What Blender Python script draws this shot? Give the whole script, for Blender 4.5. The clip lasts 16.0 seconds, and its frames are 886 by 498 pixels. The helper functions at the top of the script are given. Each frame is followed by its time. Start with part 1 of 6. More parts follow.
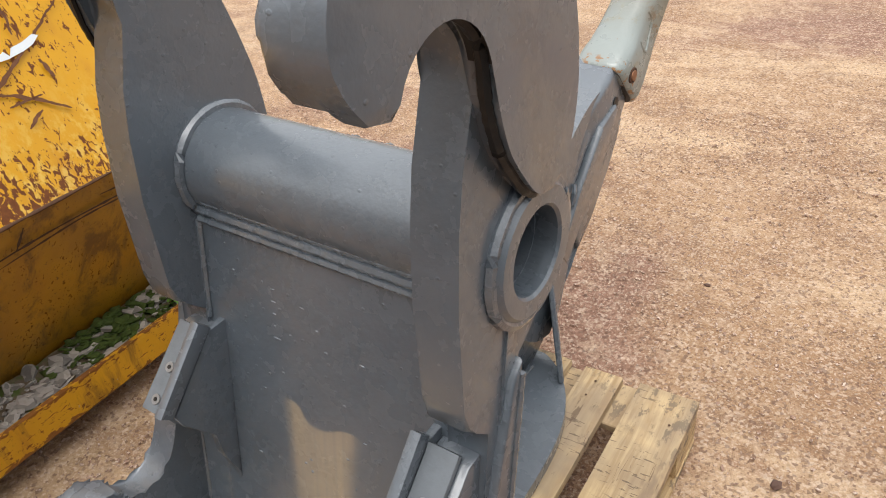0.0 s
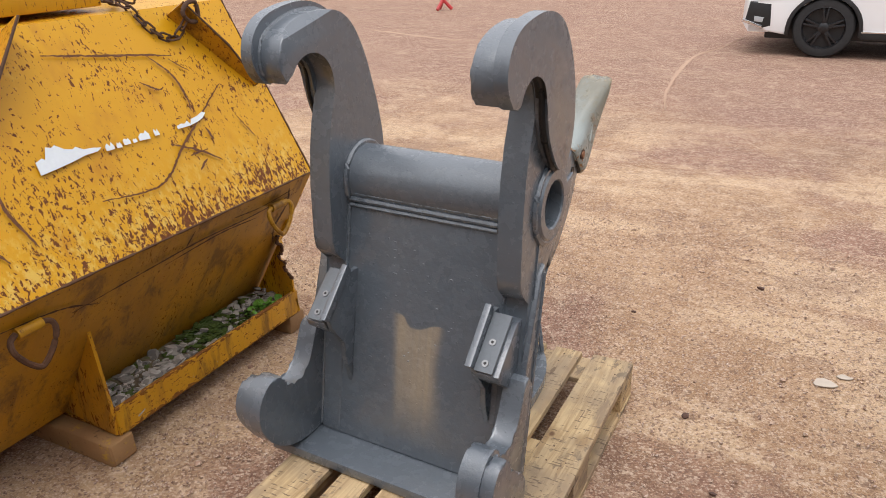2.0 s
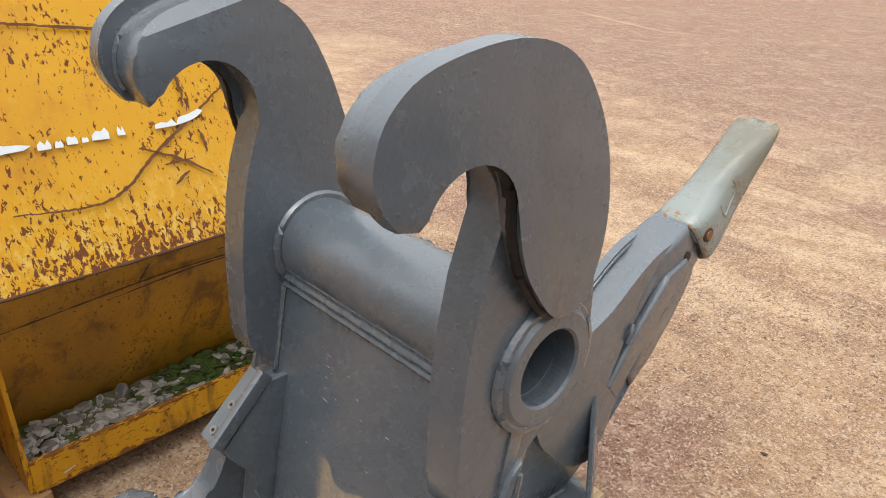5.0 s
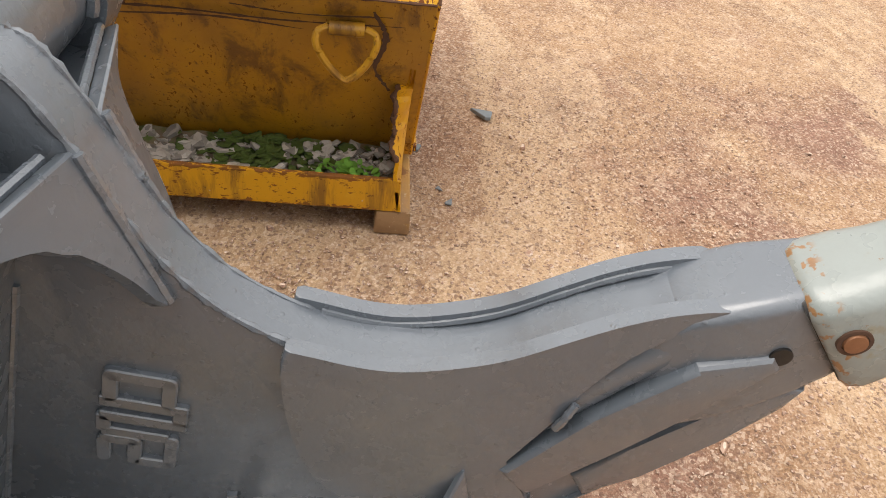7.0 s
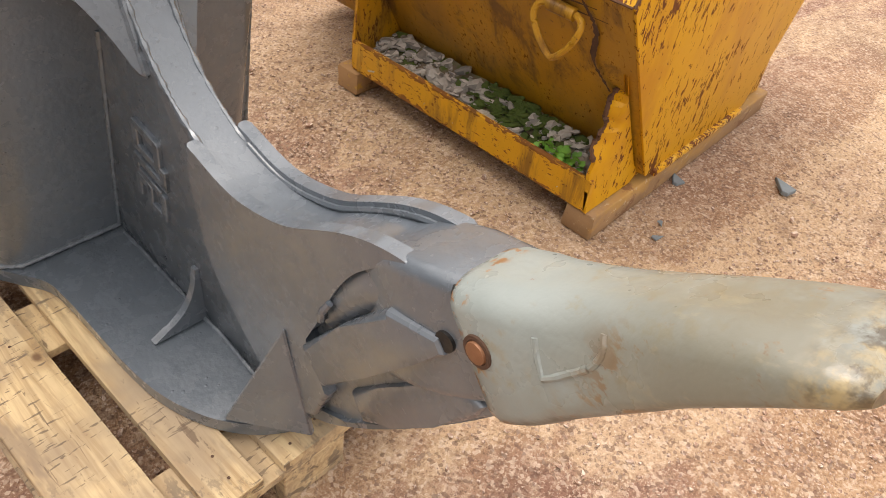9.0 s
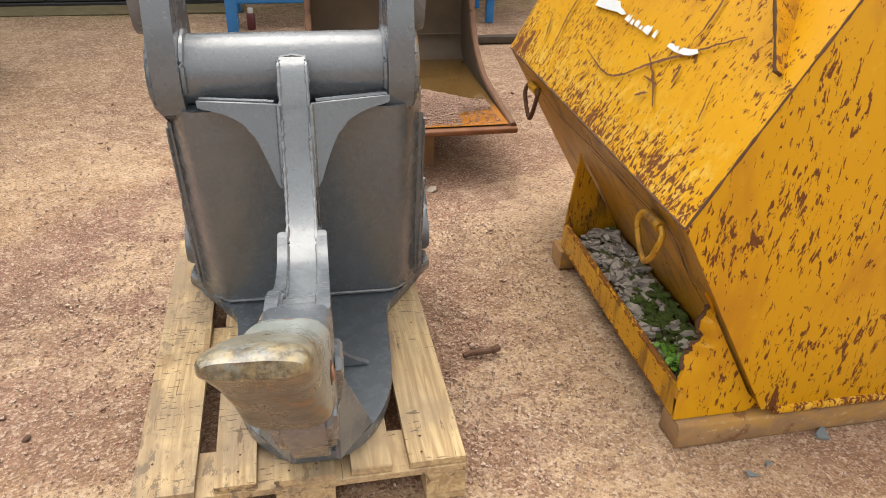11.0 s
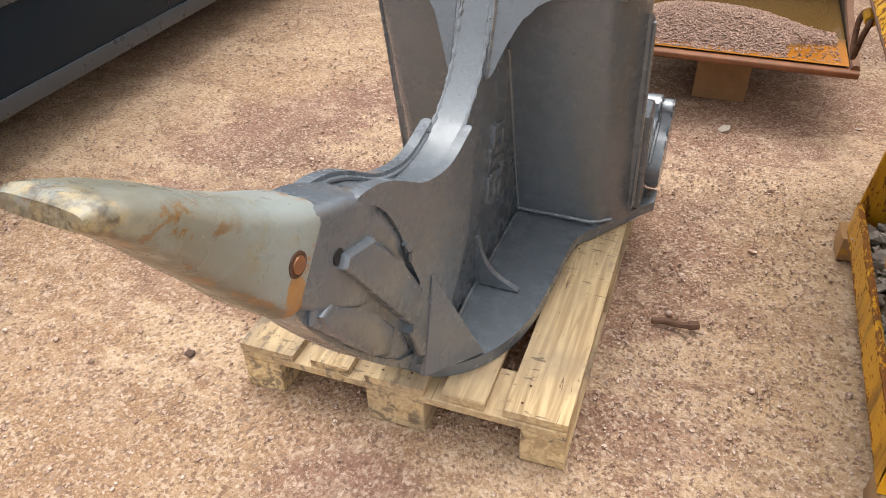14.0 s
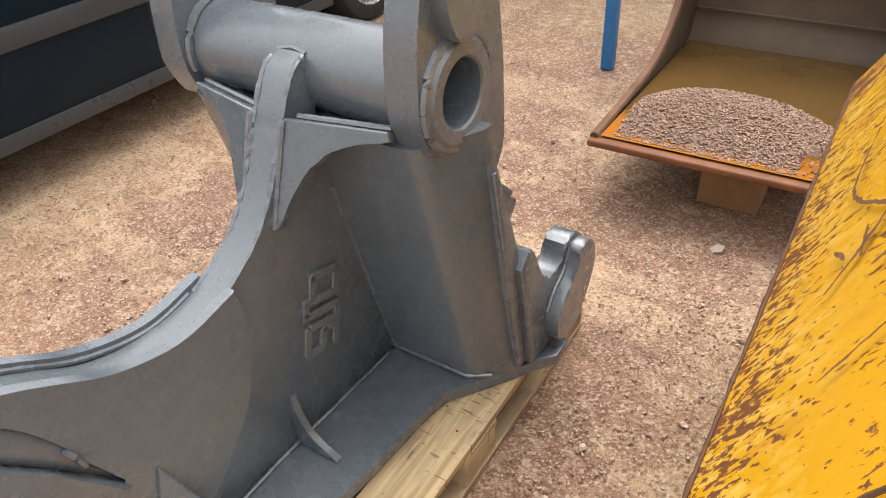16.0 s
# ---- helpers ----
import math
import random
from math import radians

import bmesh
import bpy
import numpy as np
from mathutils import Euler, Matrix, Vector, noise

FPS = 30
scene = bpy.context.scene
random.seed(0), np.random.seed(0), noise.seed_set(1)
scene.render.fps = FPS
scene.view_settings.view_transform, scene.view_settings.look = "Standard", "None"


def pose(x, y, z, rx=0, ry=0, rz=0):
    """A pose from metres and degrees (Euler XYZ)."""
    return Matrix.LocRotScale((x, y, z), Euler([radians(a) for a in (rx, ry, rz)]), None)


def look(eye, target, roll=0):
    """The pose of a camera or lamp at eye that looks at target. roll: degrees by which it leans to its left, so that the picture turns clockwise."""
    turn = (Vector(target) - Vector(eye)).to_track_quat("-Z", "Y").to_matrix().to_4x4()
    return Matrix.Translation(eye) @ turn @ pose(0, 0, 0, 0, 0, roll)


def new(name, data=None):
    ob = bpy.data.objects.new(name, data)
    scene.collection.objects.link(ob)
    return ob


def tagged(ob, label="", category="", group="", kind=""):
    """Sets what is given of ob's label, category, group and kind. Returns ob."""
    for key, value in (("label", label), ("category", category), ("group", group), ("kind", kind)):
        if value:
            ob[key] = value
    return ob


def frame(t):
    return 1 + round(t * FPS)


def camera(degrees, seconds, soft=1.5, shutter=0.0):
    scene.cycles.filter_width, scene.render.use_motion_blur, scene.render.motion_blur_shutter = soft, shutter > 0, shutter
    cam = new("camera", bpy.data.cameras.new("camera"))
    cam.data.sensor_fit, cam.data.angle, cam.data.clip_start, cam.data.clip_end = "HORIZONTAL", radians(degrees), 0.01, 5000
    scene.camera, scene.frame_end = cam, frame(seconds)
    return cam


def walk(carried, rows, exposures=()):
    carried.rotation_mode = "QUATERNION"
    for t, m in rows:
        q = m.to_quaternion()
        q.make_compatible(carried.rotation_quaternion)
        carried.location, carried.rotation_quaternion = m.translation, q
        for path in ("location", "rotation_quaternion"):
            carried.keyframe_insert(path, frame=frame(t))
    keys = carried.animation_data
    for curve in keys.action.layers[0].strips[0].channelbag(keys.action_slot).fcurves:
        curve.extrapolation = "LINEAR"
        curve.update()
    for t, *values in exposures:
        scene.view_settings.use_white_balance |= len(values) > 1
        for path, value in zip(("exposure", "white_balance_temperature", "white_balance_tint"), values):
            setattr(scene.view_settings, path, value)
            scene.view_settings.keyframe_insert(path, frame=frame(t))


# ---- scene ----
from mathutils.bvhtree import BVHTree

cam = camera(61.0, 16.0, 0.9)
PATH = [
    (0, (0.646, -0.753, 1.49), (-0.305, 0.609, 0.376), -5.5),
    (0.5, (0.721, -1.088, 1.553), (-0.176, 0.442, 0.629), -4.4),
    (1, (0.738, -1.317, 1.596), (-0.137, 0.288, 0.784), -3.3),
    (1.5, (0.759, -1.493, 1.597), (-0.105, 0.135, 0.819), -2.3),
    (2, (0.871, -1.752, 1.601), (0.02, -0.125, 0.807), -1.3),
    (2.5, (0.957, -1.885, 1.591), (0.119, -0.272, 0.756), -0.7),
    (3, (0.957, -1.877, 1.559), (0.112, -0.281, 0.7), -1.0),
    (3.5, (0.899, -1.744, 1.608), (0.01, -0.154, 0.782), -1.5),
    (3.7, (0.877, -1.632, 1.615), (-0.04, -0.05, 0.806), -1.6),
    (5.8, (0.721, -0.319, 1.428), (-0.356, 0.382, 0.656), 6.1),
    (6, (0.681, -0.210, 1.387), (-0.409, 0.410, 0.566), 7.2),
    (6.3, (0.645, -0.064, 1.365), (-0.453, 0.445, 0.486), 8.6),
    (6.5, (0.650, 0.061, 1.344), (-0.465, 0.490, 0.439), 9.7),
    (7, (0.610, 0.400, 1.339), (-0.906, 0.624, 0.054), 9.3),
    (7.5, (0.491, 0.636, 1.326), (-0.999, 0.501, -0.001), 9.0),
    (8, (0.452, 0.855, 1.355), (-0.924, 0.350, -0.006), 8.7),
    (8.5, (0.474, 1.027, 1.368), (-0.787, 0.292, 0.000), 8.3),
    (8.7, (0.492, 1.100, 1.363), (-0.729, 0.302, -0.005), 8.3),
    (10.8, (0.028, 1.857, 1.520), (-0.405, 0.207, 0.463), 2.3),
    (11, (-0.04, 1.9, 1.545), (-0.404, 0.213, 0.518), 1.9),
    (11.5, (-0.096, 2.005, 1.580), (-0.34, 0.256, 0.625), 1.2),
    (12, (-0.097, 2.086, 1.595), (-0.238, 0.307, 0.677), 0.6),
    (12.5, (-0.118, 2.082, 1.585), (-0.171, 0.307, 0.651), 0.2),
    (13, (-0.246, 1.955, 1.508), (-0.122, 0.245, 0.468), -0.3),
    (13.5, (-0.364, 1.813, 1.419), (-0.015, 0.207, 0.279), -0.5),
    (14, (-0.525, 1.660, 1.395), (-0.102, 0.535, 0.497), -1.1),
    (14.5, (-0.758, 1.519, 1.390), (-0.216, 0.462, 0.473), -1.8),
    (15, (-0.919, 1.325, 1.433), (-0.337, 0.305, 0.500), -2.3),
    (15.5, (-0.943, 1.089, 1.454), (-0.317, 0.072, 0.547), -3.0),
    (16, (-0.972, 1.000, 1.472), (-0.304, -0.025, 0.606), -2.8),
]
walk(cam, [(t, look(eye, target, roll)) for t, eye, target, roll in PATH],
     [(0, -0.04, 6500, 10), (1.0, -0.25, 6450, 11), (2.0, -0.24, 6400, 13), (3.0, -0.22, 6350, 11), (3.7, -0.22, 6400, 6), (5.8, 0.0, 6500, 10), (6.5, 0.03, 6650, 10), (7.5, 0.12, 7000, 14), (8.5, 0.20, 7000, 14),
      (11.0, 0.14, 6900, 10), (11.5, 0.14, 6850, 10), (12.5, 0.17, 6650, 10), (14.0, 0.25, 6500, 10), (15.0, 0.30, 6500, 10), (16, 0.36, 6600, 10)])

# ---- world and light ----
world = bpy.data.worlds.new("overcast_sky")
scene.world = world
world.use_nodes = True
wn, wl = world.node_tree.nodes, world.node_tree.links
bg = wn["Background"]
sky = wn.new("ShaderNodeTexSky")
sky.sky_type, sky.sun_disc = "NISHITA", False
sky.sun_elevation, sky.sun_rotation = radians(72), radians(165)
sky.air_density, sky.dust_density, sky.ozone_density = 1.0, 6.0, 0.6
pale = wn.new("ShaderNodeHueSaturation")
pale.inputs["Saturation"].default_value = 0.25
wl.new(sky.outputs[0], pale.inputs["Color"])
cloud = wn.new("ShaderNodeMix")
cloud.data_type = "RGBA"
cloud.inputs[0].default_value = 0.88
where = wn.new("ShaderNodeTexCoord")
split = wn.new("ShaderNodeSeparateXYZ")
wl.new(where.outputs["Generated"], split.inputs[0])
height = wn.new("ShaderNodeMapRange")
height.inputs["From Min"].default_value, height.inputs["From Max"].default_value = 0.0, 1.0
height.inputs["To Min"].default_value, height.inputs["To Max"].default_value = 2.7, 7.6
wl.new(split.outputs[2], height.inputs["Value"])
veil = wn.new("ShaderNodeCombineColor")
for k, tint in enumerate((0.985, 1.0, 1.02)):
    m = wn.new("ShaderNodeMath")
    m.operation = "MULTIPLY"
    m.inputs[1].default_value = tint
    wl.new(height.outputs[0], m.inputs[0])
    wl.new(m.outputs[0], veil.inputs[k])
wl.new(veil.outputs[0], cloud.inputs[7])
wl.new(pale.outputs[0], cloud.inputs[6])
wl.new(cloud.outputs[2], bg.inputs["Color"])
bg.inputs["Strength"].default_value = 0.272
sun_data = bpy.data.lights.new("sun", "SUN")
sun_data.energy, sun_data.angle, sun_data.color = 1.8, radians(40), (1.0, 0.97, 0.93)
sun = new("sun", sun_data)
sun.matrix_world = look((0.6, -2.5, 6.0), (0, 0, 0))


# ---- mesh helpers ----
def part(name, bm, material, parent, label="", smooth=0.7):
    """One mesh object out of a bmesh, under parent."""
    me = bpy.data.meshes.new(name)
    bmesh.ops.recalc_face_normals(bm, faces=bm.faces)
    for fc in bm.faces:
        fc.smooth = True
    bm.to_mesh(me)
    bm.free()
    me.materials.append(material)
    me.set_sharp_from_angle(angle=smooth)
    ob = new(name, me)
    if parent is not None:
        ob.parent = parent
    if label:
        tagged(ob, label)
    return ob


def bore(ob, bm):
    """Cuts a solid out of a part."""
    me = bpy.data.meshes.new("cut")
    bmesh.ops.recalc_face_normals(bm, faces=bm.faces)
    bm.to_mesh(me)
    bm.free()
    tool = new("cut", me)
    tool.parent = ob.parent
    tool.location = ob.location
    mod = ob.modifiers.new("cut", "BOOLEAN")
    mod.operation, mod.solver, mod.object = "DIFFERENCE", "EXACT", tool
    graph = bpy.context.evaluated_depsgraph_get()
    cut = bpy.data.meshes.new_from_object(ob.evaluated_get(graph))
    ob.modifiers.clear()
    ob.data = cut
    bpy.data.objects.remove(tool)
    return ob


def thing(name, m, label, category, group="", kind=""):
    ob = new(name)
    ob.matrix_basis = m
    ob.empty_display_size = 0.05
    return tagged(ob, label, category, group, kind)


def curve(points, n=6, closed=False):
    """A smooth line through the points (Catmull-Rom)."""
    p = [Vector(q) for q in points]
    out = []
    last = len(p) if closed else len(p) - 1
    for i in range(last):
        a = p[i - 1] if (i > 0 or closed) else p[0] * 2 - p[1]
        b, c = p[i], p[(i + 1) % len(p)]
        d = p[(i + 2) % len(p)] if (i + 2 < len(p) or closed) else p[-1] * 2 - p[-2]
        for k in range(n):
            t = k / n
            out.append(0.5 * (2 * b + (c - a) * t + (2 * a - 5 * b + 4 * c - d) * t * t + (3 * b - a - 3 * c + d) * t ** 3))
    if not closed:
        out.append(p[-1])
    return [tuple(v) for v in out]


def arc(cy, cz, r, a0, a1, n=12):
    return [(cy + r * math.cos(radians(a0 + (a1 - a0) * k / n)), cz + r * math.sin(radians(a0 + (a1 - a0) * k / n))) for k in range(n + 1)]


def add_prism(bm, profile, a, b, axis="x", bevel=0.004, segments=2):
    """Extrudes a closed outline from a to b along an axis. For x the outline is (y, z), for y (x, z), for z (x, y)."""
    def at(u, v, w):
        return (w, u, v) if axis == "x" else (u, w, v) if axis == "y" else (u, v, w)
    lo = [bm.verts.new(at(u, v, a)) for u, v in profile]
    hi = [bm.verts.new(at(u, v, b)) for u, v in profile]
    n = len(profile)
    faces = [bm.faces.new(lo[::-1]), bm.faces.new(hi)]
    for i in range(n):
        faces.append(bm.faces.new((lo[i], lo[(i + 1) % n], hi[(i + 1) % n], hi[i])))
    if bevel:
        rim = [e for f in faces[:2] for e in f.edges]
        bmesh.ops.bevel(bm, geom=rim, offset=bevel, segments=segments, profile=0.5, affect="EDGES", clamp_overlap=True)
    return bm


def prism(profile, a, b, axis="x", bevel=0.004, segments=2):
    return add_prism(bmesh.new(), profile, a, b, axis, bevel, segments)


def box(x0, x1, y0, y1, z0, z1, bevel=0.003, segments=2):
    bm = bmesh.new()
    bmesh.ops.create_cube(bm, size=1)
    for v in bm.verts:
        v.co = Vector(((x0 + x1) / 2 + v.co.x * (x1 - x0), (y0 + y1) / 2 + v.co.y * (y1 - y0), (z0 + z1) / 2 + v.co.z * (z1 - z0)))
    if bevel:
        bmesh.ops.bevel(bm, geom=bm.edges[:], offset=bevel, segments=segments, profile=0.5, affect="EDGES")
    return bm


def revolve(profile, axis="x", centre=(0, 0, 0), n=40, closed=True):
    """Turns an outline of (radius, along) round an axis."""
    bm = bmesh.new()
    rings = []
    for k in range(n):
        a = 2 * math.pi * k / n
        ring = []
        for r, w in profile:
            u, v = r * math.cos(a), r * math.sin(a)
            p = (w, u, v) if axis == "x" else (u, w, v) if axis == "y" else (u, v, w)
            ring.append(bm.verts.new(Vector(p) + Vector(centre)))
        rings.append(ring)
    m = len(profile)
    for k in range(n):
        for i in range(m if closed else m - 1):
            q = (rings[k][i], rings[k][(i + 1) % m], rings[(k + 1) % n][(i + 1) % m], rings[(k + 1) % n][i])
            bm.faces.new(q)
    if not closed:
        for i in (0, m - 1):
            if profile[i][0] > 1e-4:
                bm.faces.new([rings[k][i] for k in range(n)])
        bmesh.ops.remove_doubles(bm, verts=bm.verts, dist=1e-5)
    return bm


def loft(sections, caps=True):
    """Joins equal rings of points, one after another."""
    bm = bmesh.new()
    rings = [[bm.verts.new(p) for p in s] for s in sections]
    n = len(rings[0])
    for a, b in zip(rings, rings[1:]):
        for i in range(n):
            bm.faces.new((a[i], a[(i + 1) % n], b[(i + 1) % n], b[i]))
    if caps:
        bm.faces.new(rings[0][::-1])
        bm.faces.new(rings[-1])
    return bm


def add_tube(bm, points, r, n=8, rough=0.0, seed=0, flat=1.0, closed=False):
    """A tube along a line; rough makes it a weld bead."""
    rnd = random.Random(seed)
    p = [Vector(q) for q in points]
    rings = []
    for i, q in enumerate(p):
        a = p[i - 1] if i or closed else p[0]
        b = p[(i + 1) % len(p)] if i + 1 < len(p) or closed else p[-1]
        d = (b - a).normalized()
        side = d.cross(Vector((0, 0, 1)) if abs(d.z) < 0.9 else Vector((1, 0, 0))).normalized()
        up = side.cross(d)
        k = 1 + rough * rnd.uniform(-1, 1)
        rings.append([bm.verts.new(q + r * k * (side * math.cos(2 * math.pi * j / n) + up * flat * math.sin(2 * math.pi * j / n))) for j in range(n)])
    pairs = list(zip(rings, rings[1:])) + ([(rings[-1], rings[0])] if closed else [])
    for a, b in pairs:
        for j in range(n):
            bm.faces.new((a[j], a[(j + 1) % n], b[(j + 1) % n], b[j]))
    if not closed:
        bm.faces.new(rings[0][::-1])
        bm.faces.new(rings[-1])
    return bm


def tube(points, r, n=8, rough=0.0, seed=0, closed=False):
    return add_tube(bmesh.new(), points, r, n, rough, seed, 1.0, closed)


def weld(points, r=0.007, step=0.006, seed=0):
    """A weld bead: an uneven rounded string along a line."""
    line = []
    for a, b in zip(points, points[1:]):
        a, b = Vector(a), Vector(b)
        k = max(1, int((b - a).length / step))
        line += [tuple(a.lerp(b, i / k)) for i in range(k)]
    line.append(tuple(points[-1]))
    return tube(line, r, 7, 0.11, seed)


def rounded(w, h, r, n=4):
    """A rounded rectangle round the origin."""
    out = []
    for cx, cy, a in ((w - r, h - r, 0), (-w + r, h - r, 90), (-w + r, -h + r, 180), (w - r, -h + r, 270)):
        out += [(cx + r * math.cos(radians(a + 90 * k / n)), cy + r * math.sin(radians(a + 90 * k / n))) for k in range(n + 1)]
    return out


# ---- materials ----
class Nodes:
    """Short ways to wire up a node material."""

    def __init__(self, name, rough=0.6, metal=0.0, spec=0.5):
        self.mat = bpy.data.materials.new(name)
        self.mat.use_nodes = True
        self.t = self.mat.node_tree
        self.b = self.t.nodes["Principled BSDF"]
        self.b.inputs["Roughness"].default_value = rough
        self.b.inputs["Metallic"].default_value = metal
        self.b.inputs["Specular IOR Level"].default_value = spec
        co = self.t.nodes.new("ShaderNodeTexCoord")
        self.co = co.outputs["Object"]

    def put(self, value, socket):
        if hasattr(value, "is_linked"):
            self.t.links.new(value, socket)
        elif isinstance(value, (tuple, list)) and len(value) == 3 and socket.type == "RGBA":
            socket.default_value = (*value, 1)
        else:
            socket.default_value = value

    def scaled(self, s, offset=(0, 0, 0), turn=(0, 0, 0)):
        m = self.t.nodes.new("ShaderNodeMapping")
        m.inputs["Scale"].default_value = s if isinstance(s, tuple) else (s, s, s)
        m.inputs["Location"].default_value = offset
        m.inputs["Rotation"].default_value = turn
        self.t.links.new(self.co, m.inputs["Vector"])
        return m.outputs[0]

    def noise(self, scale, detail=4, rough=0.6, vector=None, distort=0.0):
        n = self.t.nodes.new("ShaderNodeTexNoise")
        self.put(vector or self.co, n.inputs["Vector"])
        n.inputs["Scale"].default_value, n.inputs["Detail"].default_value = scale, detail
        n.inputs["Roughness"].default_value, n.inputs["Distortion"].default_value = rough, distort
        return n.outputs["Fac"]

    def cells(self, scale, feature="F1", out="Distance", vector=None, randomness=1.0):
        n = self.t.nodes.new("ShaderNodeTexVoronoi")
        n.feature = feature
        self.put(vector or self.co, n.inputs["Vector"])
        n.inputs["Scale"].default_value, n.inputs["Randomness"].default_value = scale, randomness
        return n.outputs[out]

    def step(self, value, lo, hi, a=0.0, b=1.0):
        n = self.t.nodes.new("ShaderNodeMapRange")
        n.interpolation_type = "SMOOTHSTEP"
        self.put(value, n.inputs["Value"])
        for key, v in (("From Min", lo), ("From Max", hi), ("To Min", a), ("To Max", b)):
            n.inputs[key].default_value = v
        return n.outputs[0]

    def mix(self, fac, a, b, blend="MIX"):
        n = self.t.nodes.new("ShaderNodeMix")
        n.data_type, n.blend_type = "RGBA", blend
        self.put(fac, n.inputs[0])
        self.put(a, n.inputs[6])
        self.put(b, n.inputs[7])
        return n.outputs[2]

    def math(self, op, a, b=0.0):
        n = self.t.nodes.new("ShaderNodeMath")
        n.operation = op
        self.put(a, n.inputs[0])
        self.put(b, n.inputs[1])
        return n.outputs[0]

    def axis(self, which, vector=None):
        n = self.t.nodes.new("ShaderNodeSeparateXYZ")
        self.put(vector or self.co, n.inputs[0])
        return n.outputs[which]

    def island(self):
        return self.t.nodes.new("ShaderNodeNewGeometry").outputs["Random Per Island"]

    def chance(self):
        return self.t.nodes.new("ShaderNodeObjectInfo").outputs["Random"]

    def colour(self, c):
        self.put(c, self.b.inputs["Base Color"])
        return self

    def set(self, key, value):
        self.put(value, self.b.inputs[key])
        return self

    def bump(self, height, strength=0.3, distance=0.01):
        n = self.t.nodes.new("ShaderNodeBump")
        n.inputs["Strength"].default_value, n.inputs["Distance"].default_value = strength, distance
        self.put(height, n.inputs["Height"])
        if self.b.inputs["Normal"].is_linked:
            self.t.links.new(self.b.inputs["Normal"].links[0].from_socket, n.inputs["Normal"])
        self.t.links.new(n.outputs[0], self.b.inputs["Normal"])
        return self


def plain(name, c, rough=0.6, metal=0.0, vary=0.15, scale=30, bump=0.1):
    n = Nodes(name, rough, metal)
    f = n.noise(scale, 5)
    n.colour(n.mix(f, tuple(v * (1 - vary) for v in c), tuple(min(1, v * (1 + vary)) for v in c)))
    n.set("Roughness", n.step(n.noise(scale * 0.3, 3), 0.3, 0.7, max(0.02, rough - 0.08), rough + 0.08))
    if bump:
        n.bump(f, bump, 0.004)
    return n.mat


def grey_paint(name="grey_paint"):
    """Thick glossy brushed-on grey machine paint, with brush lumps, runs and dust."""
    n = Nodes(name, 0.50, 0.0, 0.8)
    big, fine = n.noise(3.0, 4), n.noise(60, 4, 0.65)
    c = n.mix(big, (0.068, 0.083, 0.101), (0.093, 0.112, 0.134))
    c = n.mix(n.step(fine, 0.66, 0.85, 0.0, 0.35), c, (0.165, 0.185, 0.202))
    n.colour(c)
    n.set("Roughness", n.step(n.noise(14, 4), 0.3, 0.75, 0.45, 0.60))
    n.set("Coat Weight", 1.0).set("Coat Roughness", n.step(n.noise(22, 4), 0.3, 0.7, 0.16, 0.34)).set("Coat IOR", 1.6)
    lumps = n.noise(30, 3, 0.6)
    dots = n.step(n.cells(34, vector=n.scaled((1.0, 1.0, 1.3), (3, 1, 2))), 0.06, 0.13, 1.0, 0.0)
    n.bump(n.noise(7, 2), 0.06, 0.02).bump(lumps, 0.24, 0.008).bump(n.noise(110, 3), 0.20, 0.003).bump(dots, 0.40, 0.003)
    return n


GREY = grey_paint().mat

# the front plate: the same paint, with a worn sandy stain in the lower middle
_n = grey_paint("grey_paint_stained")
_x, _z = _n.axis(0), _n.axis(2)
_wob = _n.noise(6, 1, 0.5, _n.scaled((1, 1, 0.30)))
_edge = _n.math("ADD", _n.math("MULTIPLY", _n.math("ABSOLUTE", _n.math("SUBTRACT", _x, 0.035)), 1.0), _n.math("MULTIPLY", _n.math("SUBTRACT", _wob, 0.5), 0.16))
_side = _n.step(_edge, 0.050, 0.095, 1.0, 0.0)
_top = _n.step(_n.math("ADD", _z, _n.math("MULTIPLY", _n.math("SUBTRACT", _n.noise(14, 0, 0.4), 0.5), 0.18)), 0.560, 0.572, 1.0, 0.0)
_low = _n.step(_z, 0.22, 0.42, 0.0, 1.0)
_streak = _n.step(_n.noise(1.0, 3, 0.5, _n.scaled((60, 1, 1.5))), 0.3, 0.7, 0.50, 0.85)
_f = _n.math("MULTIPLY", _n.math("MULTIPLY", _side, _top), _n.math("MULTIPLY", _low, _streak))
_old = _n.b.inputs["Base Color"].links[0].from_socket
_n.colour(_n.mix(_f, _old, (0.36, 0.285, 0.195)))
STAINED = _n.mat

_n = grey_paint("painted_weld")
_n.bump(_n.noise(95, 3, 0.6), 0.55, 0.006).set("Coat Roughness", 0.10).set("Coat IOR", 1.75)
WELD = _n.mat
DARK_STEEL = plain("bare_dark_steel", (0.022, 0.020, 0.019), 0.42, 0.4, 0.5, 40, 0.3)
LUG = plain("satin_grey_lug", (0.135, 0.150, 0.165), 0.55, 0, 0.25, 40, 0.3)
BOLT = plain("zinc_bolt", (0.28, 0.28, 0.28), 0.38, 0.7, 0.3, 200, 0.1)

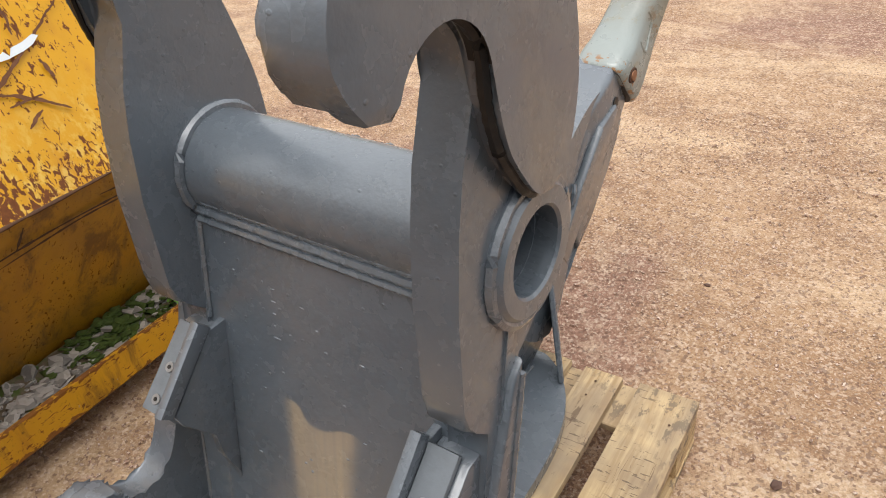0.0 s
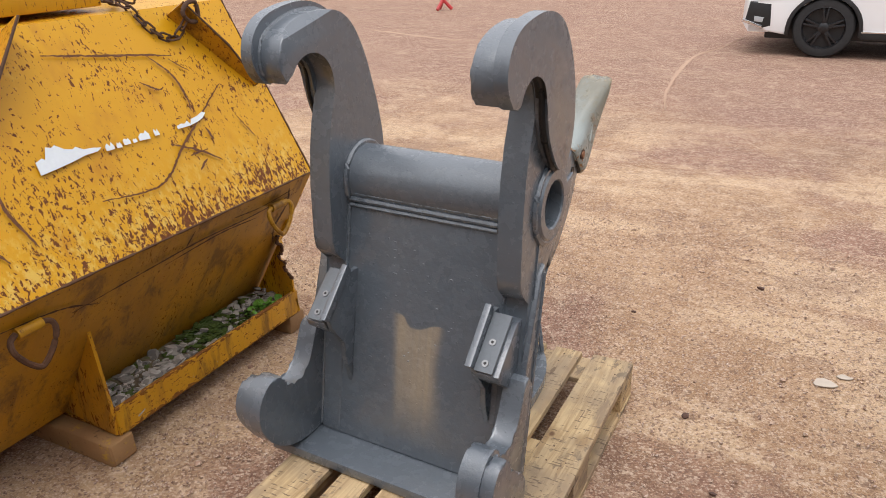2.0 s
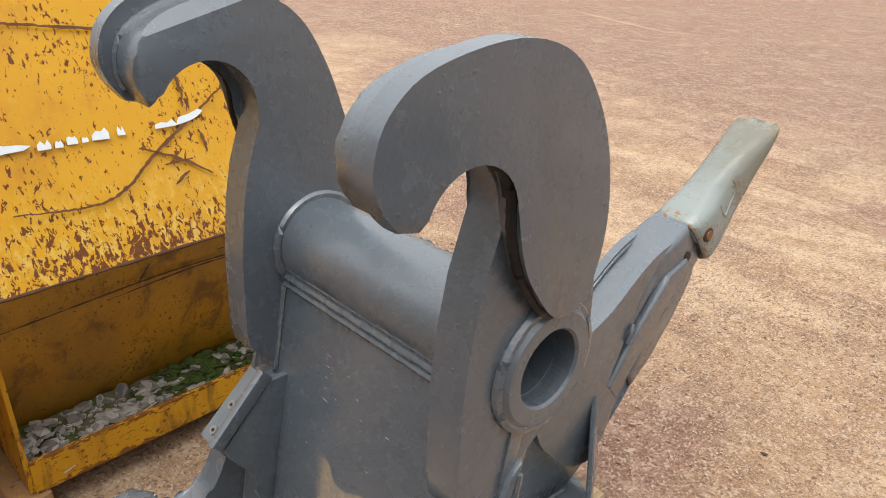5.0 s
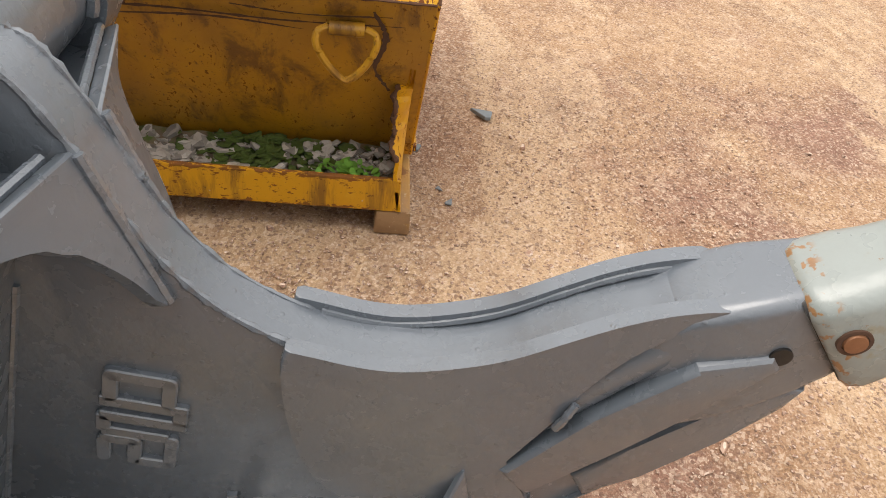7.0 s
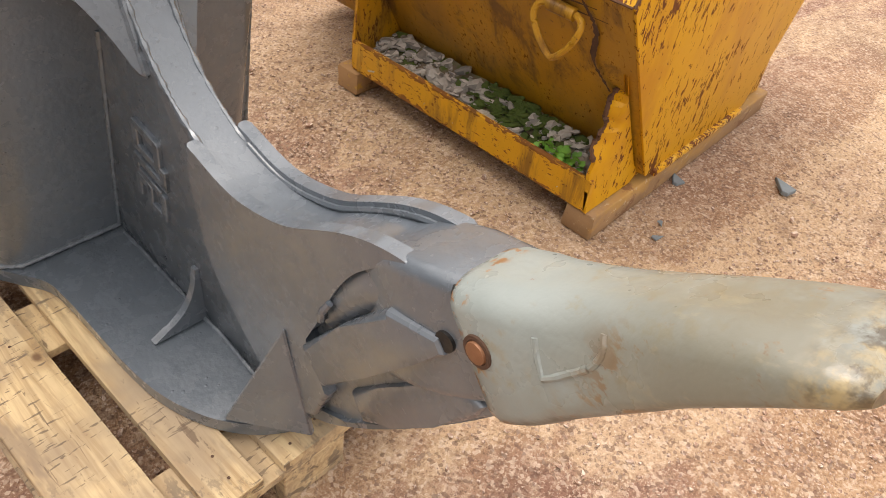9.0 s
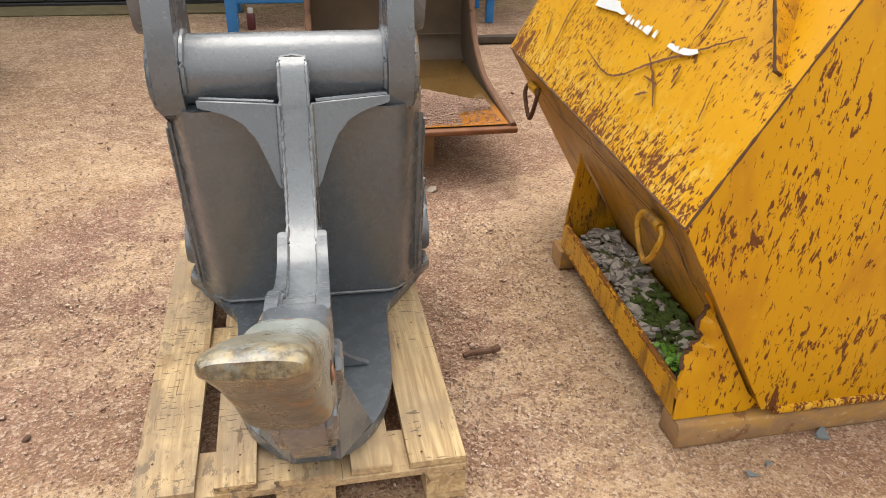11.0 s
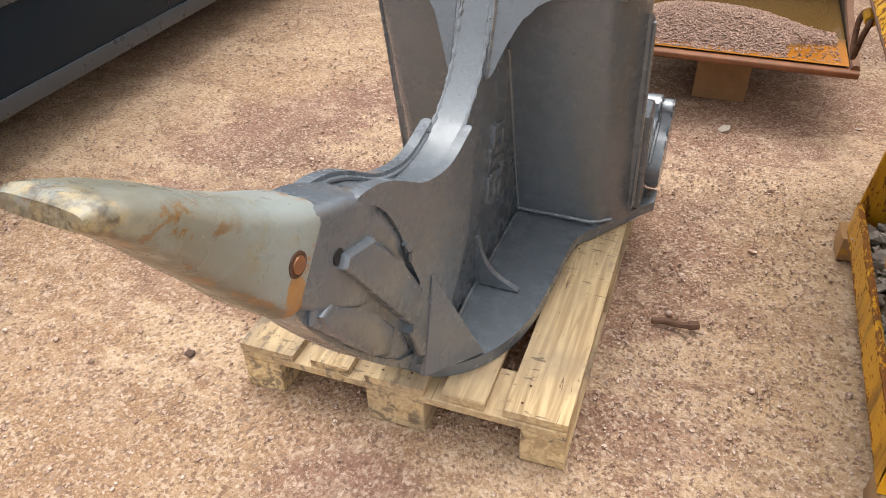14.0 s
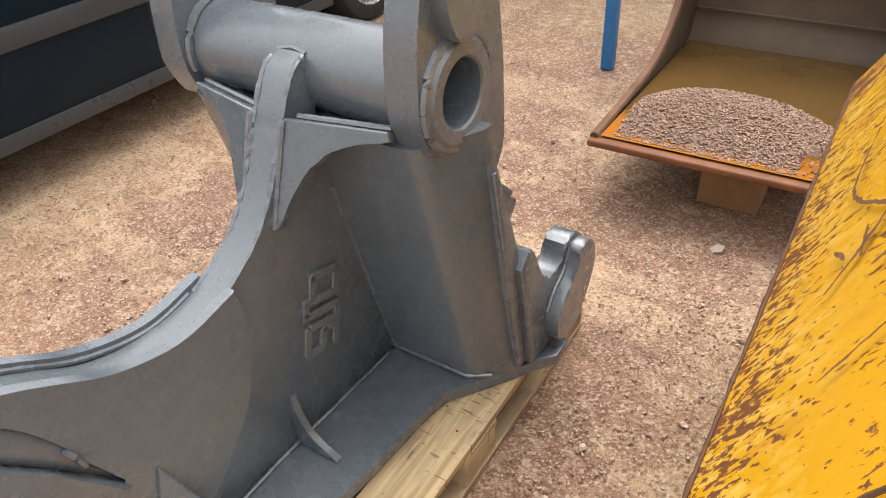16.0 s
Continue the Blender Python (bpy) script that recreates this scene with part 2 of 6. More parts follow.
# yellow skip paint, chipped and scratched down to rust, chips drawn out downwards
def yellow_paint(name, chips=1.0, dirt=0.0, slope=(0, 0, 0), edge=0.0, grime=(0.19, 0.088, 0.016), rail=False):
    n = Nodes(name, 0.42, 0, 0.35)
    big = n.noise(2.5, 4)
    c = n.mix(big, (0.53, 0.248, 0.004), (0.66, 0.345, 0.006))
    pale = n.step(n.noise(9, 5, 0.7), 0.58, 0.76, 0.0, 0.45)
    c = n.mix(pale, c, (0.72, 0.46, 0.05))
    stain = n.step(n.noise(6, 4, 0.6, n.scaled((1, 1, 0.4), (3, 1, 2))), 0.52, 0.72, 0.0, 0.55)
    c = n.mix(stain, c, (0.40, 0.15, 0.012))
    if edge:
        scuff = n.math("MULTIPLY", n.step(n.axis(2), 0.74, 0.98, 0.45, 0.0), n.step(n.noise(38, 5, 0.7, n.scaled((1, 1, 0.5))), 0.46, 0.62))
        c = n.mix(scuff, c, (0.74, 0.56, 0.16))
    v = n.scaled((1, 0.35, 1.0) if rail else (1, 1, 0.30), (0, 0, 0), slope)
    many = n.step(n.noise(5, 3), 0.32, 0.72, -0.055, 0.045)
    if edge:
        many = n.math("ADD", many, n.step(n.axis(2), 0.70, 0.90, 0.085, 0.0))
    if rail:
        many = n.math("ADD", many, n.step(n.math("ABSOLUTE", n.math("SUBTRACT", n.axis(2), 0.137)), 0.030, 0.050, -0.040, 0.105))
    k1 = n.math("ADD", n.noise(92, 5, 0.62, v, 0.5), many)
    k2 = n.math("ADD", n.noise(19, 6, 0.72, n.scaled((1, 0.5, 1.0) if rail else (1, 1, 0.42), (5, 2, 1), slope), 0.7), many)
    chip = n.math("MAXIMUM", n.step(k1, 0.64 - 0.02 * chips, 0.66 - 0.02 * chips), n.step(k2, 0.70 - 0.02 * chips, 0.715 - 0.02 * chips))
    rust = n.mix(n.noise(90, 4), (0.080, 0.026, 0.010), (0.215, 0.070, 0.016))
    c = n.mix(chip, c, rust)
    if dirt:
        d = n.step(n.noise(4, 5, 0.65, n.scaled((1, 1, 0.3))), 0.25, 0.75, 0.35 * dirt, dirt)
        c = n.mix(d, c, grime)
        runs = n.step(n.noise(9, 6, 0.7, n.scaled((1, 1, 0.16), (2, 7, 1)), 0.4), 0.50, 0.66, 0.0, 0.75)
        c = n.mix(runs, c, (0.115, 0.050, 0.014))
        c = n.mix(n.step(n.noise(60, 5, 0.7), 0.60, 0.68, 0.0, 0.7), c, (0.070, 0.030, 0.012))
    n.colour(c)
    n.set("Roughness", n.mix(chip, (0.40, 0.40, 0.40), (0.85, 0.85, 0.85)))
    n.bump(n.math("SUBTRACT", n.noise(30, 3), n.math("MULTIPLY", chip, 0.8)), 0.25, 0.003).bump(n.noise(2.2, 2), 0.25, 0.03)
    return n.mat


YELLOW = yellow_paint("yellow_paint_chipped", 2.6, 0, (0, 0, 0), 1)
YELLOW_END = yellow_paint("yellow_paint_scratched", 2.6)
YELLOW_FOOT = yellow_paint("yellow_paint_foot_rail", 3.8, 0.35, (0, 0, 0), 0, (0.44, 0.190, 0.026), True)
# darker copy of the yellow: grime plus the underside's shade painted in
YELLOW_DIRTY_SHADED = yellow_paint("yellow_paint_grimy_shaded", 0.6, 0.80, (0, 0, 0), 0, (0.285, 0.140, 0.020))
YELLOW_RAIL = yellow_paint("yellow_paint_rail", 4.2, 0.42, (0, 0, 0), 0, (0.44, 0.190, 0.026))
RUST = plain("rusty_steel", (0.10, 0.045, 0.022), 0.85, 0.1, 0.6, 60, 0.5)
RUST_DARK = plain("dark_rust", (0.085, 0.042, 0.024), 0.85, 0.1, 0.5, 70, 0.5)
STREAK = plain("rust_run", (0.135, 0.055, 0.024), 0.95, 0, 0.6, 45, 0.3)
DECAL = plain("torn_white_sticker", (0.66, 0.69, 0.71), 0.5, 0, 0.08, 60, 0.1)


# ground: damp sand and red gravel
def ground_material():
    n = Nodes("sandy_gravel", 0.93, 0, 0.2)
    patch = n.noise(0.55, 5, 0.6, n.scaled(1.0, (2.1, 0.4, 0)))
    patch2 = n.noise(1.7, 6, 0.68)
    sand = n.mix(n.step(patch2, 0.3, 0.7), (0.355, 0.208, 0.116), (0.50, 0.322, 0.188))
    red = n.mix(n.step(patch2, 0.3, 0.7), (0.245, 0.125, 0.088), (0.350, 0.198, 0.138))
    far = n.step(n.math("ADD", n.axis(1), n.math("MULTIPLY", n.math("SUBTRACT", patch, 0.5), 6.0)), 3.0, 6.5)
    west = n.step(n.math("ADD", n.axis(0), n.math("MULTIPLY", n.math("SUBTRACT", patch, 0.5), 2.0)), 0.35, -0.5)
    west = n.math("MULTIPLY", west, n.step(n.axis(1), 1.1, 0.3))
    f = n.math("MAXIMUM", n.step(patch, 0.47, 0.60), n.math("MULTIPLY", n.math("MAXIMUM", far, west), 0.8))
    c = n.mix(f, sand, red)
    # dry pale drifts and damp dark patches
    drift = n.noise(1.0, 8, 0.70, n.scaled((0.6, 1.4, 1.0), (4, 1, 0)), 0.5)
    c = n.mix(n.math("MULTIPLY", n.step(drift, 0.50, 0.56, 0.0, 0.70), n.math("SUBTRACT", 1.0, n.math("MULTIPLY", far, 0.65))), c, (0.61, 0.425, 0.265))
    c = n.mix(n.step(n.noise(0.9, 6, 0.66, n.scaled(1.0, (7, 3, 0))), 0.53, 0.66, 0.0, 0.55), c, (0.225, 0.132, 0.088))
    c = n.mix(n.step(n.math("ADD", n.axis(1), n.math("MULTIPLY", n.math("SUBTRACT", patch2, 0.5), 1.5)), -3.4, -0.9, 0.62, 0.0), c, (0.215, 0.138, 0.085))
    c = n.mix(n.math("MULTIPLY", far, 0.55), c, (0.235, 0.126, 0.098))
    # smooth yellowish sand beside the skip, painted paler to lift the shaded ground
    pale_sand = n.math("MULTIPLY", n.step(n.math("ABSOLUTE", n.math("ADD", n.axis(0), 1.02)), 0.46, 0.16), n.step(n.math("ABSOLUTE", n.math("ADD", n.axis(1), 0.05)), 1.0, 0.45))
    pale_sand = n.math("MULTIPLY", pale_sand, n.step(n.math("ADD", n.noise(2.6, 5, 0.65, n.scaled(1.0, (1, 9, 0))), n.math("MULTIPLY", pale_sand, 0.25)), 0.42, 0.60))
    c = n.mix(n.math("MULTIPLY", pale_sand, 0.55), c, (0.46, 0.310, 0.170))
    # thin dry moss along the foot of the garage
    moss = n.math("MULTIPLY", n.step(n.math("ADD", n.axis(1), n.math("MULTIPLY", n.math("SUBTRACT", patch2, 0.5), 0.5)), -4.35, -4.75), n.step(n.noise(7, 5, 0.7), 0.40, 0.58))
    c = n.mix(n.math("MULTIPLY", moss, 0.8), c, (0.185, 0.165, 0.050))
    # mottling and grains
    blot = n.noise(5.0, 7, 0.74, n.scaled(1.0, (3, 8, 1)), 0.4)
    c = n.mix(n.step(blot, 0.52, 0.62, 0.0, 0.36), c, (0.60, 0.435, 0.30))
    c = n.mix(n.step(blot, 0.47, 0.37, 0.0, 0.40), c, (0.205, 0.118, 0.082))
    mid = n.noise(17, 6, 0.76)
    c = n.mix(n.step(mid, 0.50, 0.70, 0.0, 0.58), c, (0.66, 0.49, 0.35))
    c = n.mix(n.step(mid, 0.50, 0.28, 0.0, 0.45), c, (0.20, 0.115, 0.078))
    fine = n.noise(135, 4, 0.75)
    c = n.mix(n.step(fine, 0.52, 0.66, 0.0, 0.62), c, (0.73, 0.58, 0.44))
    c = n.mix(n.math("MULTIPLY", n.step(fine, 0.48, 0.34, 0.0, 0.60), n.math("SUBTRACT", 1.0, n.math("MULTIPLY", pale_sand, 0.6))), c, (0.115, 0.066, 0.046))
    grit = n.cells(120, out="Color")
    c = n.mix(n.step(n.axis(0, grit), 0.78, 0.95, 0.0, 0.50), c, (0.69, 0.54, 0.415))
    c = n.mix(n.step(n.axis(1, grit), 0.78, 0.95, 0.0, 0.62), c, (0.165, 0.095, 0.070))
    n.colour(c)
    n.bump(n.noise(1.3, 4), 0.5, 0.06).bump(mid, 0.8, 0.02).bump(fine, 0.9, 0.006)
    return n.mat


GROUND = ground_material()
_n = Nodes("pebble", 0.9, 0, 0.3)
_i = _n.island()
_c = _n.mix(_n.step(_i, 0.0, 0.45), (0.20, 0.122, 0.088), _n.mix(_n.step(_i, 0.45, 1.0), (0.39, 0.245, 0.170), (0.66, 0.53, 0.43)))
_n.colour(_n.mix(_n.step(_n.noise(90, 3), 0.4, 0.7, 0, 0.5), _c, (0.30, 0.20, 0.16)))
PEBBLE = _n.mat
_n = Nodes("grey_rubble", 0.85)
_i = _n.island()
_c = _n.mix(_i, (0.15, 0.135, 0.120), (0.52, 0.470, 0.415))
_n.colour(_n.mix(_n.step(_n.noise(50, 4), 0.45, 0.7, 0, 0.5), _c, (0.30, 0.265, 0.225)))
_n.bump(_n.noise(60, 4), 0.4, 0.005)
RUBBLE = _n.mat
_n = Nodes("mossy_soil", 0.95)
_c = _n.mix(_n.noise(40, 4), (0.095, 0.068, 0.042), (0.20, 0.150, 0.095))
_n.colour(_n.mix(_n.step(_n.noise(9, 4), 0.50, 0.60), _c, (0.070, 0.105, 0.018))).bump(_n.noise(60, 4), 0.8, 0.006)
SOIL = _n.mat
MOSS = plain("moss", (0.062, 0.092, 0.014), 0.95, 0, 0.5, 60, 0.8)
LEAF = plain("weed_leaf", (0.13, 0.30, 0.035), 0.6, 0, 0.3, 40, 0.1)


def pallet_wood():
    n = Nodes("pallet_wood", 0.78, 0, 0.3)
    j = n.chance()
    off = n.t.nodes.new("ShaderNodeCombineXYZ")
    n.put(n.math("MULTIPLY", j, 17.0), off.inputs[0])
    n.put(n.math("MULTIPLY", j, 9.0), off.inputs[1])
    add = n.t.nodes.new("ShaderNodeVectorMath")
    n.put(n.scaled((9, 0.55, 9)), add.inputs[0])
    n.put(off.outputs[0], add.inputs[1])
    g = n.noise(4, 6, 0.62, add.outputs[0], 1.6)
    c = n.mix(n.step(g, 0.32, 0.66), (0.37, 0.235, 0.108), (0.70, 0.520, 0.285))
    c = n.mix(n.step(j, 0, 1, 0.0, 0.35), c, (0.42, 0.29, 0.16))
    c = n.mix(n.step(n.noise(3, 4, 0.6), 0.44, 0.66, 0, 0.85), c, (0.275, 0.200, 0.132))
    c = n.mix(n.step(n.noise(5, 5, 0.7, n.scaled((1, 0.35, 1), (3, 1, 2))), 0.54, 0.62, 0, 0.7), c, (0.20, 0.142, 0.098))
    ring = n.cells(4.6, vector=n.scaled((1.2, 0.8, 0.0), (0.3, 0.1, 0)))
    c = n.mix(n.step(ring, 0.10, 0.20, 0.55, 0.0), c, (0.30, 0.185, 0.085))
    knot = n.step(n.math("ADD", ring, n.math("MULTIPLY", n.math("SUBTRACT", n.noise(30, 3), 0.5), 0.03)), 0.035, 0.075, 0.9, 0.0)
    c = n.mix(knot, c, (0.13, 0.062, 0.028))
    c = n.mix(n.step(n.noise(26, 4, 0.7, n.scaled((2, 0.6, 1))), 0.64, 0.72, 0, 0.7), c, (0.09, 0.055, 0.035))
    n.colour(c)
    crack = n.step(n.noise(3, 5, 0.7, n.scaled((16, 1.6, 8), (2, 5, 1)), 0.8), 0.635, 0.675, 0, 0.75)
    c = n.mix(n.step(n.noise(1.6, 5, 0.7, n.scaled(1.0, (5, 2, 9))), 0.40, 0.65, 0.05, 0.45), c, (0.34, 0.270, 0.190))
    dash = n.math("MULTIPLY", n.step(n.noise(1.0, 3, 0.55, n.scaled((22, 120, 22), (1, 4, 2)), 0.3), 0.595, 0.63, 0, 0.75), n.step(n.noise(4.5, 2, 0.5, n.scaled(1.0, (6, 1, 3))), 0.50, 0.56))
    c = n.mix(dash, c, (0.115, 0.080, 0.055))
    scuff = n.math("MULTIPLY", n.step(n.noise(2.2, 3, 0.5, n.scaled(1.0, (1, 8, 3))), 0.46, 0.60), n.step(n.noise(34, 4, 0.7, n.scaled((1, 0.5, 1), (4, 4, 4))), 0.52, 0.61, 0, 0.75))
    c = n.mix(scuff, c, (0.155, 0.118, 0.085))
    n.colour(n.mix(crack, c, (0.13, 0.085, 0.055)))
    n.bump(g, 0.3, 0.003).bump(n.noise(120, 3), 0.2, 0.001)
    return n.mat


WOOD = pallet_wood()
_n = Nodes("paint_smeared_timber", 0.85)
_c = _n.mix(_n.noise(18, 5), (0.20, 0.115, 0.055), (0.38, 0.225, 0.105))
_c = _n.mix(_n.step(_n.noise(5, 5, 0.65, _n.scaled((1, 1, 2))), 0.46, 0.62, 0, 0.5), _c, (0.48, 0.255, 0.040))
_c = _n.mix(_n.step(_n.noise(9, 5, 0.7, _n.scaled((1, 1, 1), (3, 2, 5))), 0.56, 0.64, 0, 0.8), _c, (0.17, 0.070, 0.028))
_n.colour(_n.mix(_n.step(_n.noise(40, 4, 0.7), 0.60, 0.68, 0, 0.6), _c, (0.48, 0.37, 0.24)))
_n.bump(_n.noise(25, 5), 0.4, 0.006)
SLEEPER = _n.mat
TIMBER = plain("old_timber", (0.30, 0.175, 0.085), 0.85, 0, 0.4, 18, 0.4)

# cast tooth: worn grey-green paint with rusty blotches
_n = Nodes("tooth_paint", 0.32, 0, 0.7)
_c = _n.mix(_n.noise(5, 4), (0.205, 0.232, 0.222), (0.290, 0.318, 0.302))
_c = _n.mix(_n.step(_n.noise(16, 5, 0.7), 0.54, 0.66, 0, 0.65), _c, (0.235, 0.205, 0.130))
_c = _n.mix(_n.step(_n.noise(24, 5, 0.75, _n.scaled((1, 1, 1), (2, 3, 1))), 0.64, 0.69), _c, (0.20, 0.095, 0.032))
_tip = _n.math("MULTIPLY", _n.step(_n.axis(1), 0.94, 1.16), _n.step(_n.noise(9, 5, 0.7), 0.28, 0.54))
_c = _n.mix(_n.math("MULTIPLY", _tip, 0.72), _c, (0.165, 0.140, 0.088))
_scrape = _n.math("MULTIPLY", _n.step(_n.axis(1), 1.00, 1.10), _n.step(_n.noise(7, 5, 0.75, _n.scaled((5, 1.2, 2.5), (0, 0, 0), (0.6, 0, 0))), 0.56, 0.62, 0, 0.45))
_c = _n.mix(_scrape, _c, (0.27, 0.24, 0.165))
_bite = _n.math("MULTIPLY", _n.step(_n.axis(1), 1.04, 1.14), _n.step(_n.noise(13, 5, 0.7, _n.scaled((1.6, 1, 1), (7, 1, 4))), 0.63, 0.68, 0, 0.8))
_c = _n.mix(_bite, _c, (0.24, 0.105, 0.030))
# darker olive underside of the tooth, and rust blotches along its worn edges
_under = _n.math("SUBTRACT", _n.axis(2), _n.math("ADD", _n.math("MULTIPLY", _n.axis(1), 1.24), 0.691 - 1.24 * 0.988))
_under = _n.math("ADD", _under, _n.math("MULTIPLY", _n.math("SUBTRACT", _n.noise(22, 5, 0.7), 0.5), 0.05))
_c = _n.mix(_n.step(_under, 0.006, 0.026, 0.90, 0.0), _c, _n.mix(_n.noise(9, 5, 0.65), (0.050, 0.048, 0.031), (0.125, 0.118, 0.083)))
_seam = _n.math("MULTIPLY", _n.step(_n.math("ABSOLUTE", _n.math("SUBTRACT", _under, 0.012)), 0.004, 0.012, 1.0, 0.0), _n.step(_n.noise(15, 4, 0.7, _n.scaled(1.0, (2, 2, 8))), 0.50, 0.60, 0, 0.8))
_c = _n.mix(_seam, _c, (0.25, 0.135, 0.050))
_edge = _n.math("MULTIPLY", _n.step(_n.math("ABSOLUTE", _n.axis(0)), 0.030, 0.055), _n.step(_n.axis(1), 1.02, 1.10))
_blot = _n.noise(17, 5, 0.72, _n.scaled((1, 0.7, 1.5), (1, 6, 2)))
_c = _n.mix(_n.math("MULTIPLY", _edge, _n.step(_blot, 0.555, 0.61, 0, 0.85)), _c, _n.mix(_n.noise(40, 4), (0.115, 0.062, 0.030), (0.26, 0.150, 0.055)))
_lip = _n.math("MULTIPLY", _n.step(_n.axis(1), 1.18, 1.23), _n.step(_n.noise(45, 5, 0.7), 0.42, 0.58, 0, 0.9))
_c = _n.mix(_lip, _c, (0.30, 0.255, 0.165))
# rust washed out of the pin seat along the rear edge
_far = _n.t.nodes.new("ShaderNodeVectorMath")
_far.operation = "DISTANCE"
_n.put(_n.scaled((0.9, 1.5, 0.85)), _far.inputs[0])
_far.inputs[1].default_value = (-0.066, 1.5 * 0.984, 0.85 * 0.735)
_run = _n.step(_n.math("ADD", _far.outputs["Value"], _n.math("MULTIPLY", _n.math("SUBTRACT", _n.noise(38, 4, 0.65), 0.5), 0.05)), 0.030, 0.042, 0.92, 0.0)
_c = _n.mix(_run, _c, _n.mix(_n.noise(50, 4), (0.20, 0.085, 0.025), (0.46, 0.235, 0.062)))
# rust spots along the rear rim and brown wash over the cast marks
_rim = _n.math("MULTIPLY", _n.step(_n.math("SUBTRACT", _n.axis(1), _n.math("MULTIPLY", _n.math("SUBTRACT", 0.83, _n.axis(2)), 0.75)), 0.918, 0.900), _n.step(_n.noise(52, 3, 0.6), 0.56, 0.62, 0, 0.9))
_c = _n.mix(_rim, _c, _n.mix(_n.noise(80, 3), (0.16, 0.062, 0.020), (0.40, 0.20, 0.06)))
# brown crust along the battered upper rim of the tip
_crust = _n.math("ADD", _n.axis(1), _n.math("MULTIPLY", _n.math("SUBTRACT", _n.noise(24, 4, 0.7), 0.5), 0.05))
_crust = _n.math("MULTIPLY", _n.step(_crust, 1.185, 1.215), _n.step(_n.axis(2), 0.985, 1.005))
_crust = _n.math("MULTIPLY", _crust, _n.step(_n.noise(60, 4, 0.7), 0.40, 0.56, 0.15, 0.85))
_c = _n.mix(_crust, _c, _n.mix(_n.step(_n.noise(33, 4, 0.7), 0.40, 0.62), (0.070, 0.050, 0.028), (0.34, 0.255, 0.120)))
_n.colour(_c)
_n.set("Roughness", _n.step(_n.noise(12, 4), 0.35, 0.75, 0.24, 0.50))
_n.bump(_n.noise(11, 4), 0.35, 0.01).bump(_n.noise(90, 3), 0.2, 0.002)
TOOTH = _n.mat
COPPER = plain("pin_head", (0.26, 0.12, 0.06), 0.45, 0.4, 0.3, 60, 0.2)
MARKS = plain("cast_marks", (0.13, 0.105, 0.07), 0.7, 0, 0.4, 80, 0.2)

# ---- ground ----
def build_ground():
    bm = bmesh.new()
    fine = [i * 0.1 for i in range(-40, 41)]
    span = [-600, -250, -100, -45, -25, -14, -9, -6] + fine + [6, 9, 14, 25, 45, 100, 250, 600]
    grid = {}
    for i, x in enumerate(span):
        for j, y in enumerate(span):
            z = -0.004 + 0.009 * noise.noise((x * 0.9, y * 0.9, 0.3)) + 0.004 * noise.noise((x * 4, y * 4, 2.0)) if abs(x) < 7 and abs(y) < 7 else 0.0
            grid[i, j] = bm.verts.new((x, y, min(z, 0.004)))
    n = len(span)
    for i in range(n - 1):
        for j in range(n - 1):
            bm.faces.new((grid[i, j], grid[i + 1, j], grid[i + 1, j + 1], grid[i, j + 1]))
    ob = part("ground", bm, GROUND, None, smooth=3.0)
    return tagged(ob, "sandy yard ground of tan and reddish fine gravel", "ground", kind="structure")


build_ground()


def add_stone(bm, rnd, centre, r, flat=0.6):
    """A small angular stone."""
    turn = Euler((rnd.uniform(-0.4, 0.4), rnd.uniform(-0.4, 0.4), rnd.uniform(0, 6.28))).to_matrix()
    s = Vector((r * rnd.uniform(0.7, 1.3), r * rnd.uniform(0.6, 1.1), r * flat * rnd.uniform(0.7, 1.2)))
    top = rnd.randint(5, 6)
    rings = []
    for h, k in ((-0.7, 0.7), (0.35, 1.0), (0.85, 0.55)):
        ring = []
        for i in range(top):
            a = 6.283 * (i + 0.5 * (h > 0.5)) / top
            w = k * rnd.uniform(0.75, 1.15)
            p = turn @ Vector((s.x * w * math.cos(a), s.y * w * math.sin(a), s.z * (h + rnd.uniform(-0.12, 0.12))))
            ring.append(bm.verts.new(p + Vector(centre)))
        rings.append(ring)
    for a, b in zip(rings, rings[1:]):
        for i in range(top):
            bm.faces.new((a[i], a[(i + 1) % top], b[(i + 1) % top], b[i]))
    bm.faces.new(rings[-1])


